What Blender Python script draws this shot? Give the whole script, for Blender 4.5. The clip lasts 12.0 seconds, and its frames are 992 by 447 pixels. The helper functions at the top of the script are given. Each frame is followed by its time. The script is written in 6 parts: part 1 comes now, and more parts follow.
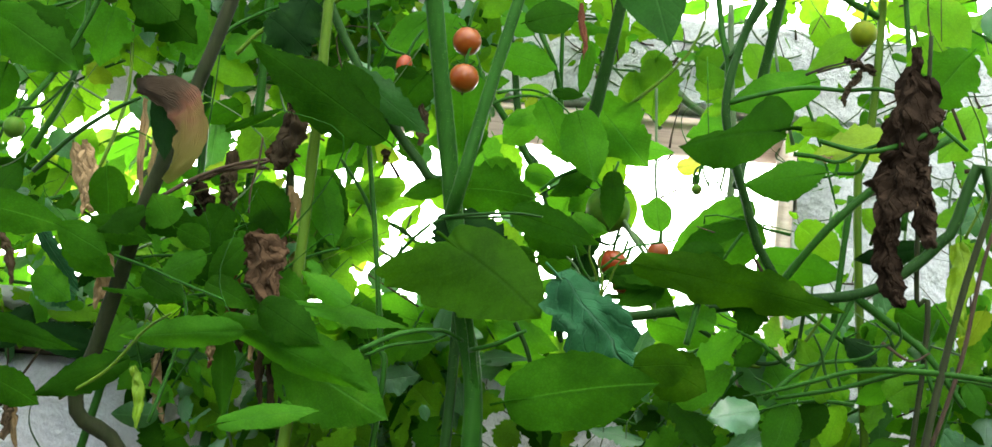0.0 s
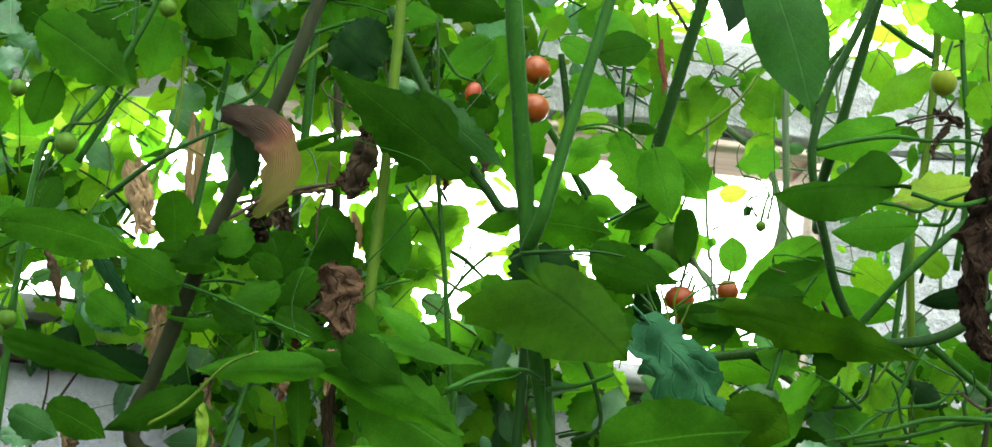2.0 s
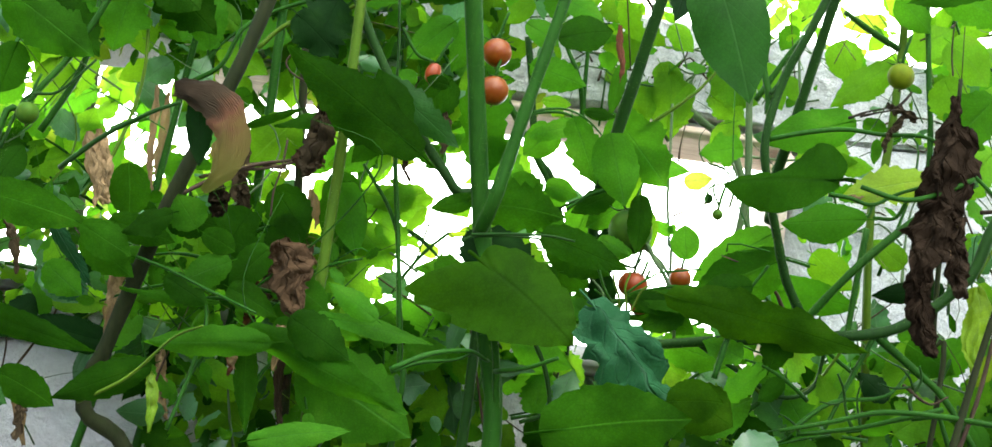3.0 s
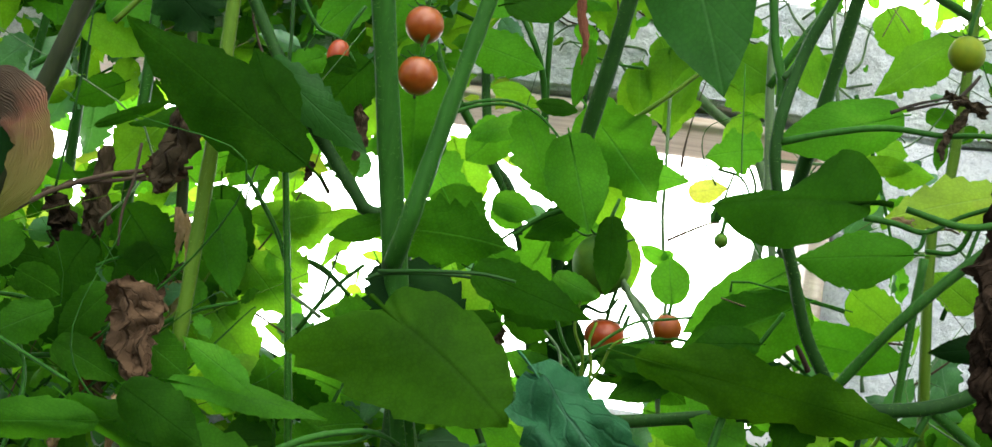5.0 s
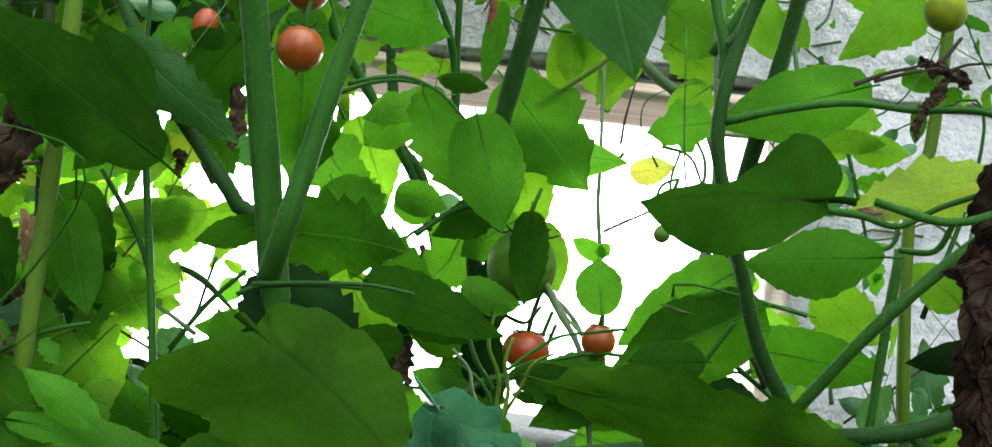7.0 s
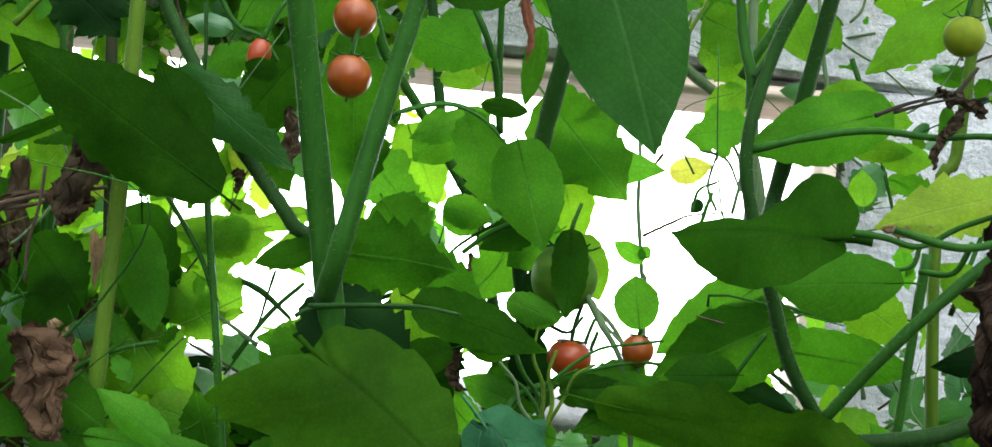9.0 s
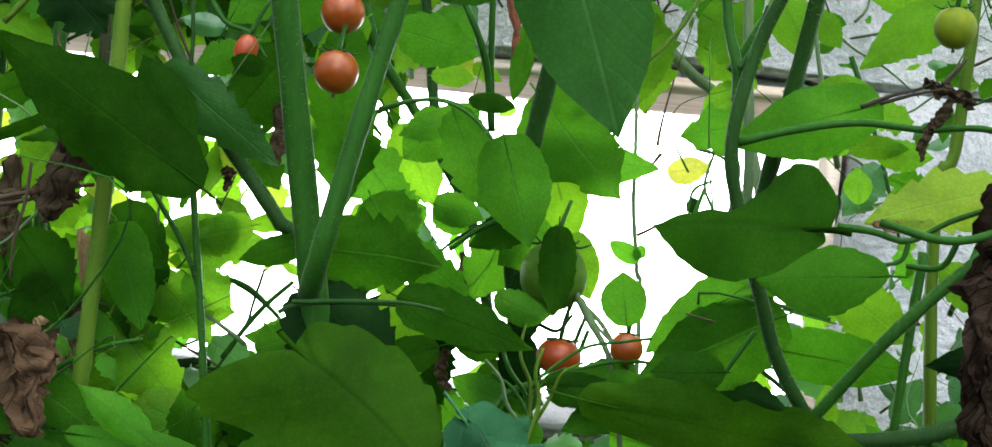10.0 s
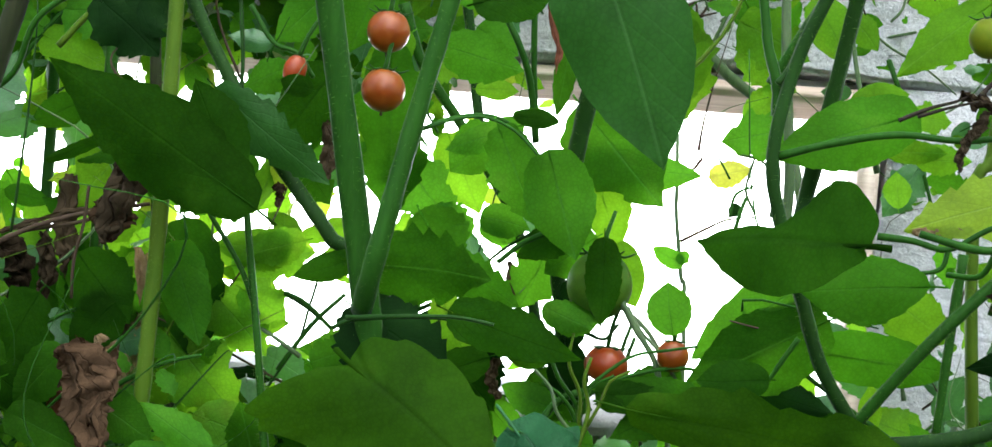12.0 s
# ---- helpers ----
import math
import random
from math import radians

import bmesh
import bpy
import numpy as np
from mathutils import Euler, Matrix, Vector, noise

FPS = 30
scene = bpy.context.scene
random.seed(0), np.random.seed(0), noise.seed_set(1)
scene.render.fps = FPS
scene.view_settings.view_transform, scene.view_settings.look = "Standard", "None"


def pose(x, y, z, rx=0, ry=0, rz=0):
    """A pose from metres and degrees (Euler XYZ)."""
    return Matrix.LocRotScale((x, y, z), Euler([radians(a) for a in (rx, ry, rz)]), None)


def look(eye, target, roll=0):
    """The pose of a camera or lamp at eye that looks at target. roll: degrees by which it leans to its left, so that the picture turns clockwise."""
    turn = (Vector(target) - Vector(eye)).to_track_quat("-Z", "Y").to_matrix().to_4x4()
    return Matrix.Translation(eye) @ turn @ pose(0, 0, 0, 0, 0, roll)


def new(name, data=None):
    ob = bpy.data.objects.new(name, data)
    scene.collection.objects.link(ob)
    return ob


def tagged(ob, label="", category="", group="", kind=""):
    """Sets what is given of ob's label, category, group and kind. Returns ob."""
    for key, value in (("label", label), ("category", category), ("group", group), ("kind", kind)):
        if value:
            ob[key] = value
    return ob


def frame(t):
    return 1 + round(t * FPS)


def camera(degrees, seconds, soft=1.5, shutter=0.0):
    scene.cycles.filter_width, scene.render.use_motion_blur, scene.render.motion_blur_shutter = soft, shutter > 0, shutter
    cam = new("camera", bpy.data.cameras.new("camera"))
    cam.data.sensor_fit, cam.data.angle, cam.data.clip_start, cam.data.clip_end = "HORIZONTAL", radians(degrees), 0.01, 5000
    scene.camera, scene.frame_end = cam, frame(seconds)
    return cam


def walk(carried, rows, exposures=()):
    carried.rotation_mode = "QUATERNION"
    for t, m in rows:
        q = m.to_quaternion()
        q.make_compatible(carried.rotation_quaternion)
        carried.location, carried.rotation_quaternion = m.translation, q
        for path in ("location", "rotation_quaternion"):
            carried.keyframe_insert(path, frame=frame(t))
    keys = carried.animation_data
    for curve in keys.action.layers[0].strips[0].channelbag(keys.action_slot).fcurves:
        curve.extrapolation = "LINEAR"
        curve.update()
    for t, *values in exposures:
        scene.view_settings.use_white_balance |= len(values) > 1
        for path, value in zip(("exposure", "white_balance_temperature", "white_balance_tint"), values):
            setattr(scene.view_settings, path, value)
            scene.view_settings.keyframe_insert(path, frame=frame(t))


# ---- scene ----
cam = camera(30.0, 12.0, soft=1.5, shutter=0.0)
PATH = [
    (0, (0.143, -0.338, 1.063), (-0.037, 1.619, 1.437), 6.2),
    (0.5, (0.043, -0.382, 1.113), (-0.039, 1.59, 1.437), 5.8),
    (1, (-0.031, -0.383, 1.13), (-0.064, 1.592, 1.445), 5.3),
    (1.5, (-0.122, -0.356, 1.153), (-0.084, 1.621, 1.456), 5.5),
    (2, (-0.116, -0.342, 1.133), (-0.077, 1.631, 1.456), 6.6),
    (2.5, (-0.047, -0.389, 1.139), (-0.049, 1.588, 1.445), 8.3),
    (2.7, (-0.052, -0.389, 1.137), (-0.036, 1.588, 1.44), 8.3),
    (4.3, (0.087, 0.013, 1.266), (-0.039, 1.996, 1.493), 9.0),
    (4.5, (0.099, 0.01, 1.268), (-0.034, 1.993, 1.496), 8.9),
    (5, (0.081, 0.08, 1.268), (-0.026, 2.061, 1.518), 8.8),
    (5.5, (0.122, 0.281, 1.306), (0.034, 2.264, 1.547), 8.7),
    (6, (0.124, 0.275, 1.304), (0.076, 2.266, 1.493), 7.7),
    (6.5, (0.122, 0.284, 1.31), (0.051, 2.273, 1.506), 7.8),
    (8.3, (0.121, 0.223, 1.384), (-0.003, 2.215, 1.501), 6.6),
    (8.5, (0.122, 0.223, 1.385), (-0.006, 2.217, 1.476), 6.6),
    (9, (0.13, 0.21, 1.395), (-0.019, 2.203, 1.479), 6.5),
    (9.5, (0.145, 0.222, 1.389), (-0.026, 2.212, 1.488), 6.6),
    (10, (0.166, 0.227, 1.383), (-0.034, 2.214, 1.487), 6.6),
    (10.5, (0.155, 0.208, 1.402), (-0.044, 2.196, 1.483), 6.1),
    (11, (0.158, 0.204, 1.397), (-0.057, 2.19, 1.493), 6.2),
    (11.5, (0.163, 0.214, 1.388), (-0.074, 2.198, 1.476), 5.8),
    (12, (0.161, 0.199, 1.407), (-0.077, 2.184, 1.476), 5.5),
]
EXPOSURES = [(0.0, 1.88, 6500, 6), (2.5, 1.86, 6450, 6), (4.5, 1.74, 6400, 8), (8.5, 1.58, 6150, 12), (12.0, 1.60, 6150, 12)]
walk(cam, [(t, look(eye, target, roll)) for t, eye, target, roll in PATH], EXPOSURES)

# ---- light ----
world = bpy.data.worlds.new("overcast_sky")
scene.world = world
world.use_nodes = True
wn = world.node_tree.nodes
sky = wn.new("ShaderNodeTexSky")
sky.sky_type = "NISHITA"
sky.sun_disc = False
sky.sun_elevation = radians(60.7)
sky.sun_rotation = radians(167.7)
sky.air_density, sky.dust_density, sky.ozone_density = 1.0, 1.5, 0.6
wn["Background"].inputs["Strength"].default_value = 0.14
world.node_tree.links.new(sky.outputs["Color"], wn["Background"].inputs["Color"])

sun_data = bpy.data.lights.new("sun", "SUN")
sun_data.energy, sun_data.angle, sun_data.color = 2.5, radians(90), (1.0, 0.96, 0.88)
sun_ob = new("sun", sun_data)
sun_ob.matrix_world = look((0.5, -2.3, 4.2), (0, 0, 0))


# ---- materials ----
def nodes_of(name):
    m = bpy.data.materials.new(name)
    m.use_nodes = True
    nt = m.node_tree
    nt.nodes.clear()
    out = nt.nodes.new("ShaderNodeOutputMaterial")

    def add(kind, **sockets):
        n = nt.nodes.new(kind)
        for key, value in sockets.items():
            n.inputs[key.replace("_", " ")].default_value = value
        return n

    return m, nt, out, add


def ramp(nt, source, stops):
    r = nt.nodes.new("ShaderNodeValToRGB")
    while len(r.color_ramp.elements) < len(stops):
        r.color_ramp.elements.new(0.5)
    for e, (p, c) in zip(r.color_ramp.elements, stops):
        e.position, e.color = p, (*c, 1)
    nt.links.new(source, r.inputs["Fac"])
    return r.outputs["Color"]


def math_node(nt, op, a, b=0.0, c=0.0):
    n = nt.nodes.new("ShaderNodeMath")
    n.operation = op
    for i, v in enumerate((a, b, c)):
        if isinstance(v, (int, float)):
            n.inputs[i].default_value = v
        else:
            nt.links.new(v, n.inputs[i])
    return n.outputs[0]


def mix_color(nt, fac, a, b, blend="MIX"):
    n = nt.nodes.new("ShaderNodeMix")
    n.data_type, n.blend_type = "RGBA", blend
    for sock, v in ((n.inputs[0], fac), (n.inputs[6], a), (n.inputs[7], b)):
        if isinstance(v, (int, float)):
            sock.default_value = v
        elif isinstance(v, tuple):
            sock.default_value = (*v, 1)
        else:
            nt.links.new(v, sock)
    return n.outputs[2]


def leaf_material(name, top, glow, vein, spots, spot_amount=0.5, through_light=0.45, rough=0.58, gloss=0.14, relief_depth=0.0016):
    """A thin leaf: green face, light that shines through, paler veins, blotches."""
    m, nt, out, add = nodes_of(name)
    link = nt.links.new
    uv = add("ShaderNodeUVMap").outputs["UV"]
    sep = add("ShaderNodeSeparateXYZ")
    link(uv, sep.inputs[0])
    u = math_node(nt, "ABSOLUTE", math_node(nt, "SUBTRACT", sep.outputs["X"], 0.5))
    v = sep.outputs["Y"]
    # lateral veins run forward from the midrib
    sway = add("ShaderNodeTexNoise", Scale=55.0, Detail=2.0)
    link(add("ShaderNodeNewGeometry").outputs["Position"], sway.inputs["Vector"])
    v = math_node(nt, "MULTIPLY_ADD", sway.outputs["Fac"], 0.09, v)
    lat = math_node(nt, "PINGPONG", math_node(nt, "SUBTRACT", math_node(nt, "MULTIPLY", v, 7.0), math_node(nt, "MULTIPLY", u, 6.0)), 0.5)
    lat = math_node(nt, "SMOOTH_MIN", math_node(nt, "MULTIPLY", lat, 9.0), 1.0, 0.2)
    mid = math_node(nt, "SMOOTH_MIN", math_node(nt, "MULTIPLY", u, 45.0), 1.0, 0.2)
    blade = math_node(nt, "MULTIPLY", mid, math_node(nt, "MULTIPLY_ADD", lat, 0.16, 0.84))
    info = add("ShaderNodeObjectInfo").outputs["Random"]
    coord = add("ShaderNodeTexCoord").outputs["Object"]
    geo = add("ShaderNodeNewGeometry").outputs["Position"]
    n1 = add("ShaderNodeTexNoise", Scale=24.0, Detail=3.0, Roughness=0.5)
    link(geo, n1.inputs["Vector"])
    n2 = add("ShaderNodeTexNoise", Scale=150.0, Detail=5.0, Roughness=0.7)
    link(geo, n2.inputs["Vector"])
    info = math_node(nt, "FRACT", math_node(nt, "ADD", info, add("ShaderNodeNewGeometry").outputs["Random Per Island"]))
    tone = math_node(nt, "MULTIPLY_ADD", info, 0.7, math_node(nt, "MULTIPLY", n1.outputs["Fac"], 0.6))
    dark = tuple(c * 0.62 for c in top)
    light = tuple(min(1.0, c * 1.35) for c in top)
    col = ramp(nt, tone, [(0.25, dark), (0.62, top), (0.98, light)])
    spot = ramp(nt, n1.outputs["Fac"], [(0.60, (0, 0, 0)), (0.74, (spot_amount,) * 3)])
    col = mix_color(nt, spot, col, spots)
    col = mix_color(nt, math_node(nt, "SUBTRACT", 1.0, blade), col, vein)
    net = add("ShaderNodeTexVoronoi", Scale=330.0)
    net.feature = "DISTANCE_TO_EDGE"
    link(geo, net.inputs["Vector"])
    cell = math_node(nt, "MINIMUM", math_node(nt, "MULTIPLY", net.outputs["Distance"], 5.0), 1.0)
    fine = math_node(nt, "MULTIPLY", math_node(nt, "MULTIPLY_ADD", n2.outputs["Fac"], 0.45, 0.78), math_node(nt, "MULTIPLY_ADD", cell, 0.14, 0.87))
    fine = math_node(nt, "MULTIPLY", fine, math_node(nt, "MULTIPLY_ADD", n1.outputs["Fac"], 0.7, 0.65))
    comb = add("ShaderNodeCombineColor")
    for i in range(3):
        link(fine, comb.inputs[i])
    col = mix_color(nt, 1.0, col, comb.outputs[0], "MULTIPLY")
    glow_d = tuple(c * 0.6 for c in glow)
    gcol = ramp(nt, tone, [(0.3, glow_d), (0.95, glow)])
    gcol = mix_color(nt, spot, gcol, tuple(c * 0.8 for c in spots))
    gcol = mix_color(nt, math_node(nt, "MULTIPLY", math_node(nt, "SUBTRACT", 1.0, blade), 0.5), gcol, tuple(c * 0.5 for c in glow))
    gcol = mix_color(nt, 1.0, gcol, comb.outputs[0], "MULTIPLY")
    bump = add("ShaderNodeBump", Strength=0.3 if relief_depth < 0.002 else 1.0, Distance=relief_depth)
    relief = math_node(nt, "ADD", math_node(nt, "MULTIPLY", blade, 1.2), math_node(nt, "MULTIPLY", n2.outputs["Fac"], 0.35))
    link(relief, bump.inputs["Height"])
    face = add("ShaderNodeBsdfPrincipled", Roughness=rough)
    face.inputs["Specular IOR Level"].default_value = gloss
    link(col, face.inputs["Base Color"])
    link(bump.outputs[0], face.inputs["Normal"])
    link(math_node(nt, "MULTIPLY_ADD", n1.outputs["Fac"], 0.3, rough - 0.15), face.inputs["Roughness"])
    link(math_node(nt, "MULTIPLY_ADD", math_node(nt, "POWER", info, 2.0), gloss * 2.0, gloss * 0.6), face.inputs["Specular IOR Level"])
    back = add("ShaderNodeBsdfTranslucent")
    link(gcol, back.inputs["Color"])
    link(bump.outputs[0], back.inputs["Normal"])
    both = add("ShaderNodeMixShader", Fac=through_light)
    link(face.outputs[0], both.inputs[1])
    link(back.outputs[0], both.inputs[2])
    link(both.outputs[0], out.inputs["Surface"])
    return m


LEAF = {
    # dark, full and shade: own green lowered, the unlit undersides put into it
    "dark": leaf_material("leaf_dark_shaded_green", (0.0077, 0.0310, 0.0016), (0.0464, 0.1890, 0.0043), (0.0089, 0.0356, 0.0018), (0.0292, 0.0820, 0.0056), 0.3, 0.40, 0.7, 0.012),
    "full": leaf_material("leaf_full_green", (0.0133, 0.0530, 0.0024), (0.0836, 0.3195, 0.0065), (0.0306, 0.1096, 0.0068), (0.0473, 0.1150, 0.0080), 0.3, 0.44, 0.7, 0.015),
    "mid": leaf_material("leaf_green", (0.0233, 0.0891, 0.0048), (0.1505, 0.5071, 0.0134), (0.0429, 0.1355, 0.0158), (0.0890, 0.1898, 0.0166), 0.35, 0.48, 0.65, 0.03),
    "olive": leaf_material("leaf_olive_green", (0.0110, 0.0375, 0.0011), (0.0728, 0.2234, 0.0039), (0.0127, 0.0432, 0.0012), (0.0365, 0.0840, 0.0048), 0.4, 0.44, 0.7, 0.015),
    "shade": leaf_material("leaf_shaded_green", (0.0105, 0.0437, 0.0055), (0.0320, 0.1404, 0.0094), (0.0270, 0.0851, 0.0156), (0.0375, 0.1080, 0.0143), 0.3, 0.25, 0.6, 0.04),
    "lime": leaf_material("leaf_lime", (0.0537, 0.1600, 0.0058), (0.2573, 0.5985, 0.0143), (0.0963, 0.2320, 0.0192), (0.1806, 0.2500, 0.0176), 0.45, 0.56, 0.6, 0.06),
    "blue": leaf_material("leaf_bluish_underside", (0.0210, 0.1001, 0.0348), (0.0348, 0.1531, 0.0224), (0.0744, 0.2003, 0.0992), (0.0396, 0.1296, 0.0496), 0.5, 0.28, 0.5, 0.12, 0.005),
    # cool: the pale bluish green carries sky sheen, on top of real gloss
    "cool": leaf_material("leaf_skylit_green", (0.0420, 0.1330, 0.0420), (0.0900, 0.3000, 0.0350), (0.0840, 0.1960, 0.0700), (0.09, 0.24, 0.07), 0.4, 0.35, 0.42, 0.45),
    "yellowgreen": leaf_material("leaf_yellow_green", (0.13, 0.235, 0.012), (0.40, 0.58, 0.025), (0.18, 0.30, 0.045), (0.22, 0.21, 0.03), 0.6, 0.5),
    "yellow": leaf_material("leaf_yellowing", (0.33, 0.34, 0.04), (0.58, 0.62, 0.05), (0.3, 0.35, 0.08), (0.32, 0.2, 0.06), 0.7, 0.5),
    # deep: the shade among inner leaves is put into this near-black green
    "deep": leaf_material("leaf_deep_shade_green", (0.0034, 0.0160, 0.0022), (0.0108, 0.0560, 0.0036), (0.0040, 0.0184, 0.0025), (0.0215, 0.0650, 0.0088), 0.3, 0.22, 0.65, 0.03),
    "dry": leaf_material("leaf_dry_brown", (0.0540, 0.0398, 0.0218), (0.0675, 0.0450, 0.0225), (0.0938, 0.0675, 0.0435), (0.0225, 0.0150, 0.0090), 0.9, 0.15, 0.9, 0.005, 0.0028),
    "char": leaf_material("leaf_dead_blackish", (0.0266, 0.0203, 0.0112), (0.0280, 0.0196, 0.0098), (0.0595, 0.0448, 0.0294), (0.0098, 0.0070, 0.0049), 0.9, 0.1, 0.9, 0.005, 0.0035),
    "husk": leaf_material("leaf_dead_brown", (0.0618, 0.0383, 0.0202), (0.0570, 0.0326, 0.0147), (0.0950, 0.0631, 0.0367), (0.0238, 0.0143, 0.0081), 0.9, 0.12, 0.9, 0.01, 0.004),
    "bark": leaf_material("leaf_dead_greyish_brown", (0.0260, 0.0177, 0.0112), (0.0208, 0.0133, 0.0072), (0.0556, 0.0395, 0.0251), (0.0090, 0.0060, 0.0036), 0.9, 0.1, 0.9, 0.01, 0.010),
    "tan": leaf_material("leaf_withered_tan", (0.2592, 0.1800, 0.0900), (0.3312, 0.2016, 0.0720), (0.3024, 0.2376, 0.1368), (0.1296, 0.0792, 0.0432), 0.8, 0.3, 0.8, 0.02, 0.005),
    "rust": leaf_material("leaf_dry_rust", (0.1200, 0.0464, 0.0256), (0.2000, 0.0600, 0.0176), (0.1680, 0.0800, 0.0440), (0.0600, 0.0240, 0.0160), 0.8, 0.25, 0.8, 0.02, 0.005),
}


def withered_material():
    """The curled leaf: brown-mauve at the stalk, rose in the middle, pale yellow-green at the tip."""
    m, nt, out, add = nodes_of("leaf_withered_rose")
    link = nt.links.new
    sep = add("ShaderNodeSeparateXYZ")
    link(add("ShaderNodeUVMap").outputs["UV"], sep.inputs[0])
    n = add("ShaderNodeTexNoise", Scale=60.0, Detail=5.0, Roughness=0.65)
    link(add("ShaderNodeNewGeometry").outputs["Position"], n.inputs["Vector"])
    pos = math_node(nt, "MULTIPLY_ADD", n.outputs["Fac"], 0.35, math_node(nt, "SUBTRACT", sep.outputs["Y"], 0.18))
    col = ramp(nt, pos, [(0.0, (0.05, 0.037, 0.024)), (0.30, (0.11, 0.078, 0.048)), (0.45, (0.25, 0.115, 0.065)), (0.60, (0.27, 0.19, 0.062)), (1.0, (0.21, 0.23, 0.04))])
    wave = add("ShaderNodeTexWave", Scale=9.0, Distortion=2.5, Detail=2.0)
    wave.bands_direction = "X"
    link(add("ShaderNodeUVMap").outputs["UV"], wave.inputs["Vector"])
    bump = add("ShaderNodeBump", Strength=1.0, Distance=0.005)
    link(math_node(nt, "ADD", wave.outputs["Fac"], n.outputs["Fac"]), bump.inputs["Height"])
    face = add("ShaderNodeBsdfPrincipled", Roughness=0.7)
    face.inputs["Specular IOR Level"].default_value = 0.05
    link(col, face.inputs["Base Color"])
    link(bump.outputs[0], face.inputs["Normal"])
    back = add("ShaderNodeBsdfTranslucent")
    link(col, back.inputs["Color"])
    both = add("ShaderNodeMixShader", Fac=0.35)
    link(face.outputs[0], both.inputs[1])
    link(back.outputs[0], both.inputs[2])
    link(both.outputs[0], out.inputs["Surface"])
    return m


def stem_material(name, a, b, rough=0.55, fuzz=0.15):
    m, nt, out, add = nodes_of(name)
    link = nt.links.new
    pos = add("ShaderNodeNewGeometry").outputs["Position"]
    stretch = add("ShaderNodeMapping")
    stretch.inputs["Scale"].default_value = (260, 260, 22)
    link(pos, stretch.inputs["Vector"])
    streak = add("ShaderNodeTexNoise", Scale=1.0, Detail=4.0, Roughness=0.6)
    link(stretch.outputs[0], streak.inputs["Vector"])
    blot = add("ShaderNodeTexNoise", Scale=24.0, Detail=4.0, Roughness=0.6)
    link(pos, blot.inputs["Vector"])
    mix = math_node(nt, "MULTIPLY_ADD", streak.outputs["Fac"], 0.55, math_node(nt, "MULTIPLY", blot.outputs["Fac"], 0.5))
    col = ramp(nt, mix, [(0.32, a), (0.72, b)])
    bump = add("ShaderNodeBump", Strength=0.35, Distance=0.0012)
    link(streak.outputs["Fac"], bump.inputs["Height"])
    p = add("ShaderNodeBsdfPrincipled", Roughness=rough)
    p.inputs["Specular IOR Level"].default_value = 0.07
    p.inputs["Sheen Weight"].default_value = fuzz * 0.3
    p.inputs["Sheen Roughness"].default_value = 0.35
    p.inputs["Subsurface Weight"].default_value = 0.25
    p.inputs["Subsurface Radius"].default_value = (0.004, 0.008, 0.002)
    p.inputs["Subsurface Scale"].default_value = 0.5
    link(col, p.inputs["Base Color"])
    link(bump.outputs[0], p.inputs["Normal"])
    link(p.outputs[0], out.inputs["Surface"])
    return m


STEM = {
    "green": stem_material("stem_green", (0.0076, 0.0398, 0.0025), (0.0179, 0.0747, 0.0055)),
    "pale": stem_material("stem_pale_green", (0.0319, 0.0746, 0.0037), (0.0644, 0.1158, 0.0077)),
    "deep": stem_material("stem_deep_green", (0.0064, 0.0262, 0.0036), (0.0147, 0.0496, 0.0064)),
    "woody": stem_material("stem_woody", (0.0090, 0.0135, 0.0047), (0.0253, 0.0310, 0.0115), 0.8, 0.1),
    "grey": stem_material("stem_grey_green", (0.0396, 0.0759, 0.0297), (0.0990, 0.1452, 0.0660)),
    "char": stem_material("twig_blackened", (0.012, 0.010, 0.008), (0.035, 0.028, 0.020), 0.9, 0.0),
    "twig": stem_material("twig_dry", (0.0224, 0.0154, 0.0098), (0.0665, 0.0462, 0.0294), 0.9, 0.05),
}


def fruit_material(name, a, b, shoulder, rough=0.3):
    """Smooth tomato skin, with a shoulder of another colour round the stalk."""
    m, nt, out, add = nodes_of(name)
    link = nt.links.new
    coord = add("ShaderNodeTexCoord").outputs["Object"]
    sep = add("ShaderNodeSeparateXYZ")
    link(coord, sep.inputs[0])
    n = add("ShaderNodeTexNoise", Scale=120.0, Detail=4.0, Roughness=0.6)
    link(coord, n.inputs["Vector"])
    col = ramp(nt, n.outputs["Fac"], [(0.35, a), (0.65, b)])
    up = math_node(nt, "MULTIPLY_ADD", sep.outputs["Z"], 60.0, math_node(nt, "MULTIPLY_ADD", n.outputs["Fac"], 0.5, -0.55))
    col = mix_color(nt, ramp(nt, up, [(0.1, (0, 0, 0)), (0.75, (1, 1, 1))]), col, shoulder)
    p = add("ShaderNodeBsdfPrincipled", Roughness=rough)
    p.inputs["Specular IOR Level"].default_value = 0.3 if rough < 0.4 else 0.08
    p.inputs["Subsurface Weight"].default_value = 0.35
    p.inputs["Subsurface Radius"].default_value = (0.012, 0.004, 0.0015)
    p.inputs["Subsurface Scale"].default_value = 0.6
    link(col, p.inputs["Base Color"])
    link(p.outputs[0], out.inputs["Surface"])
    return m


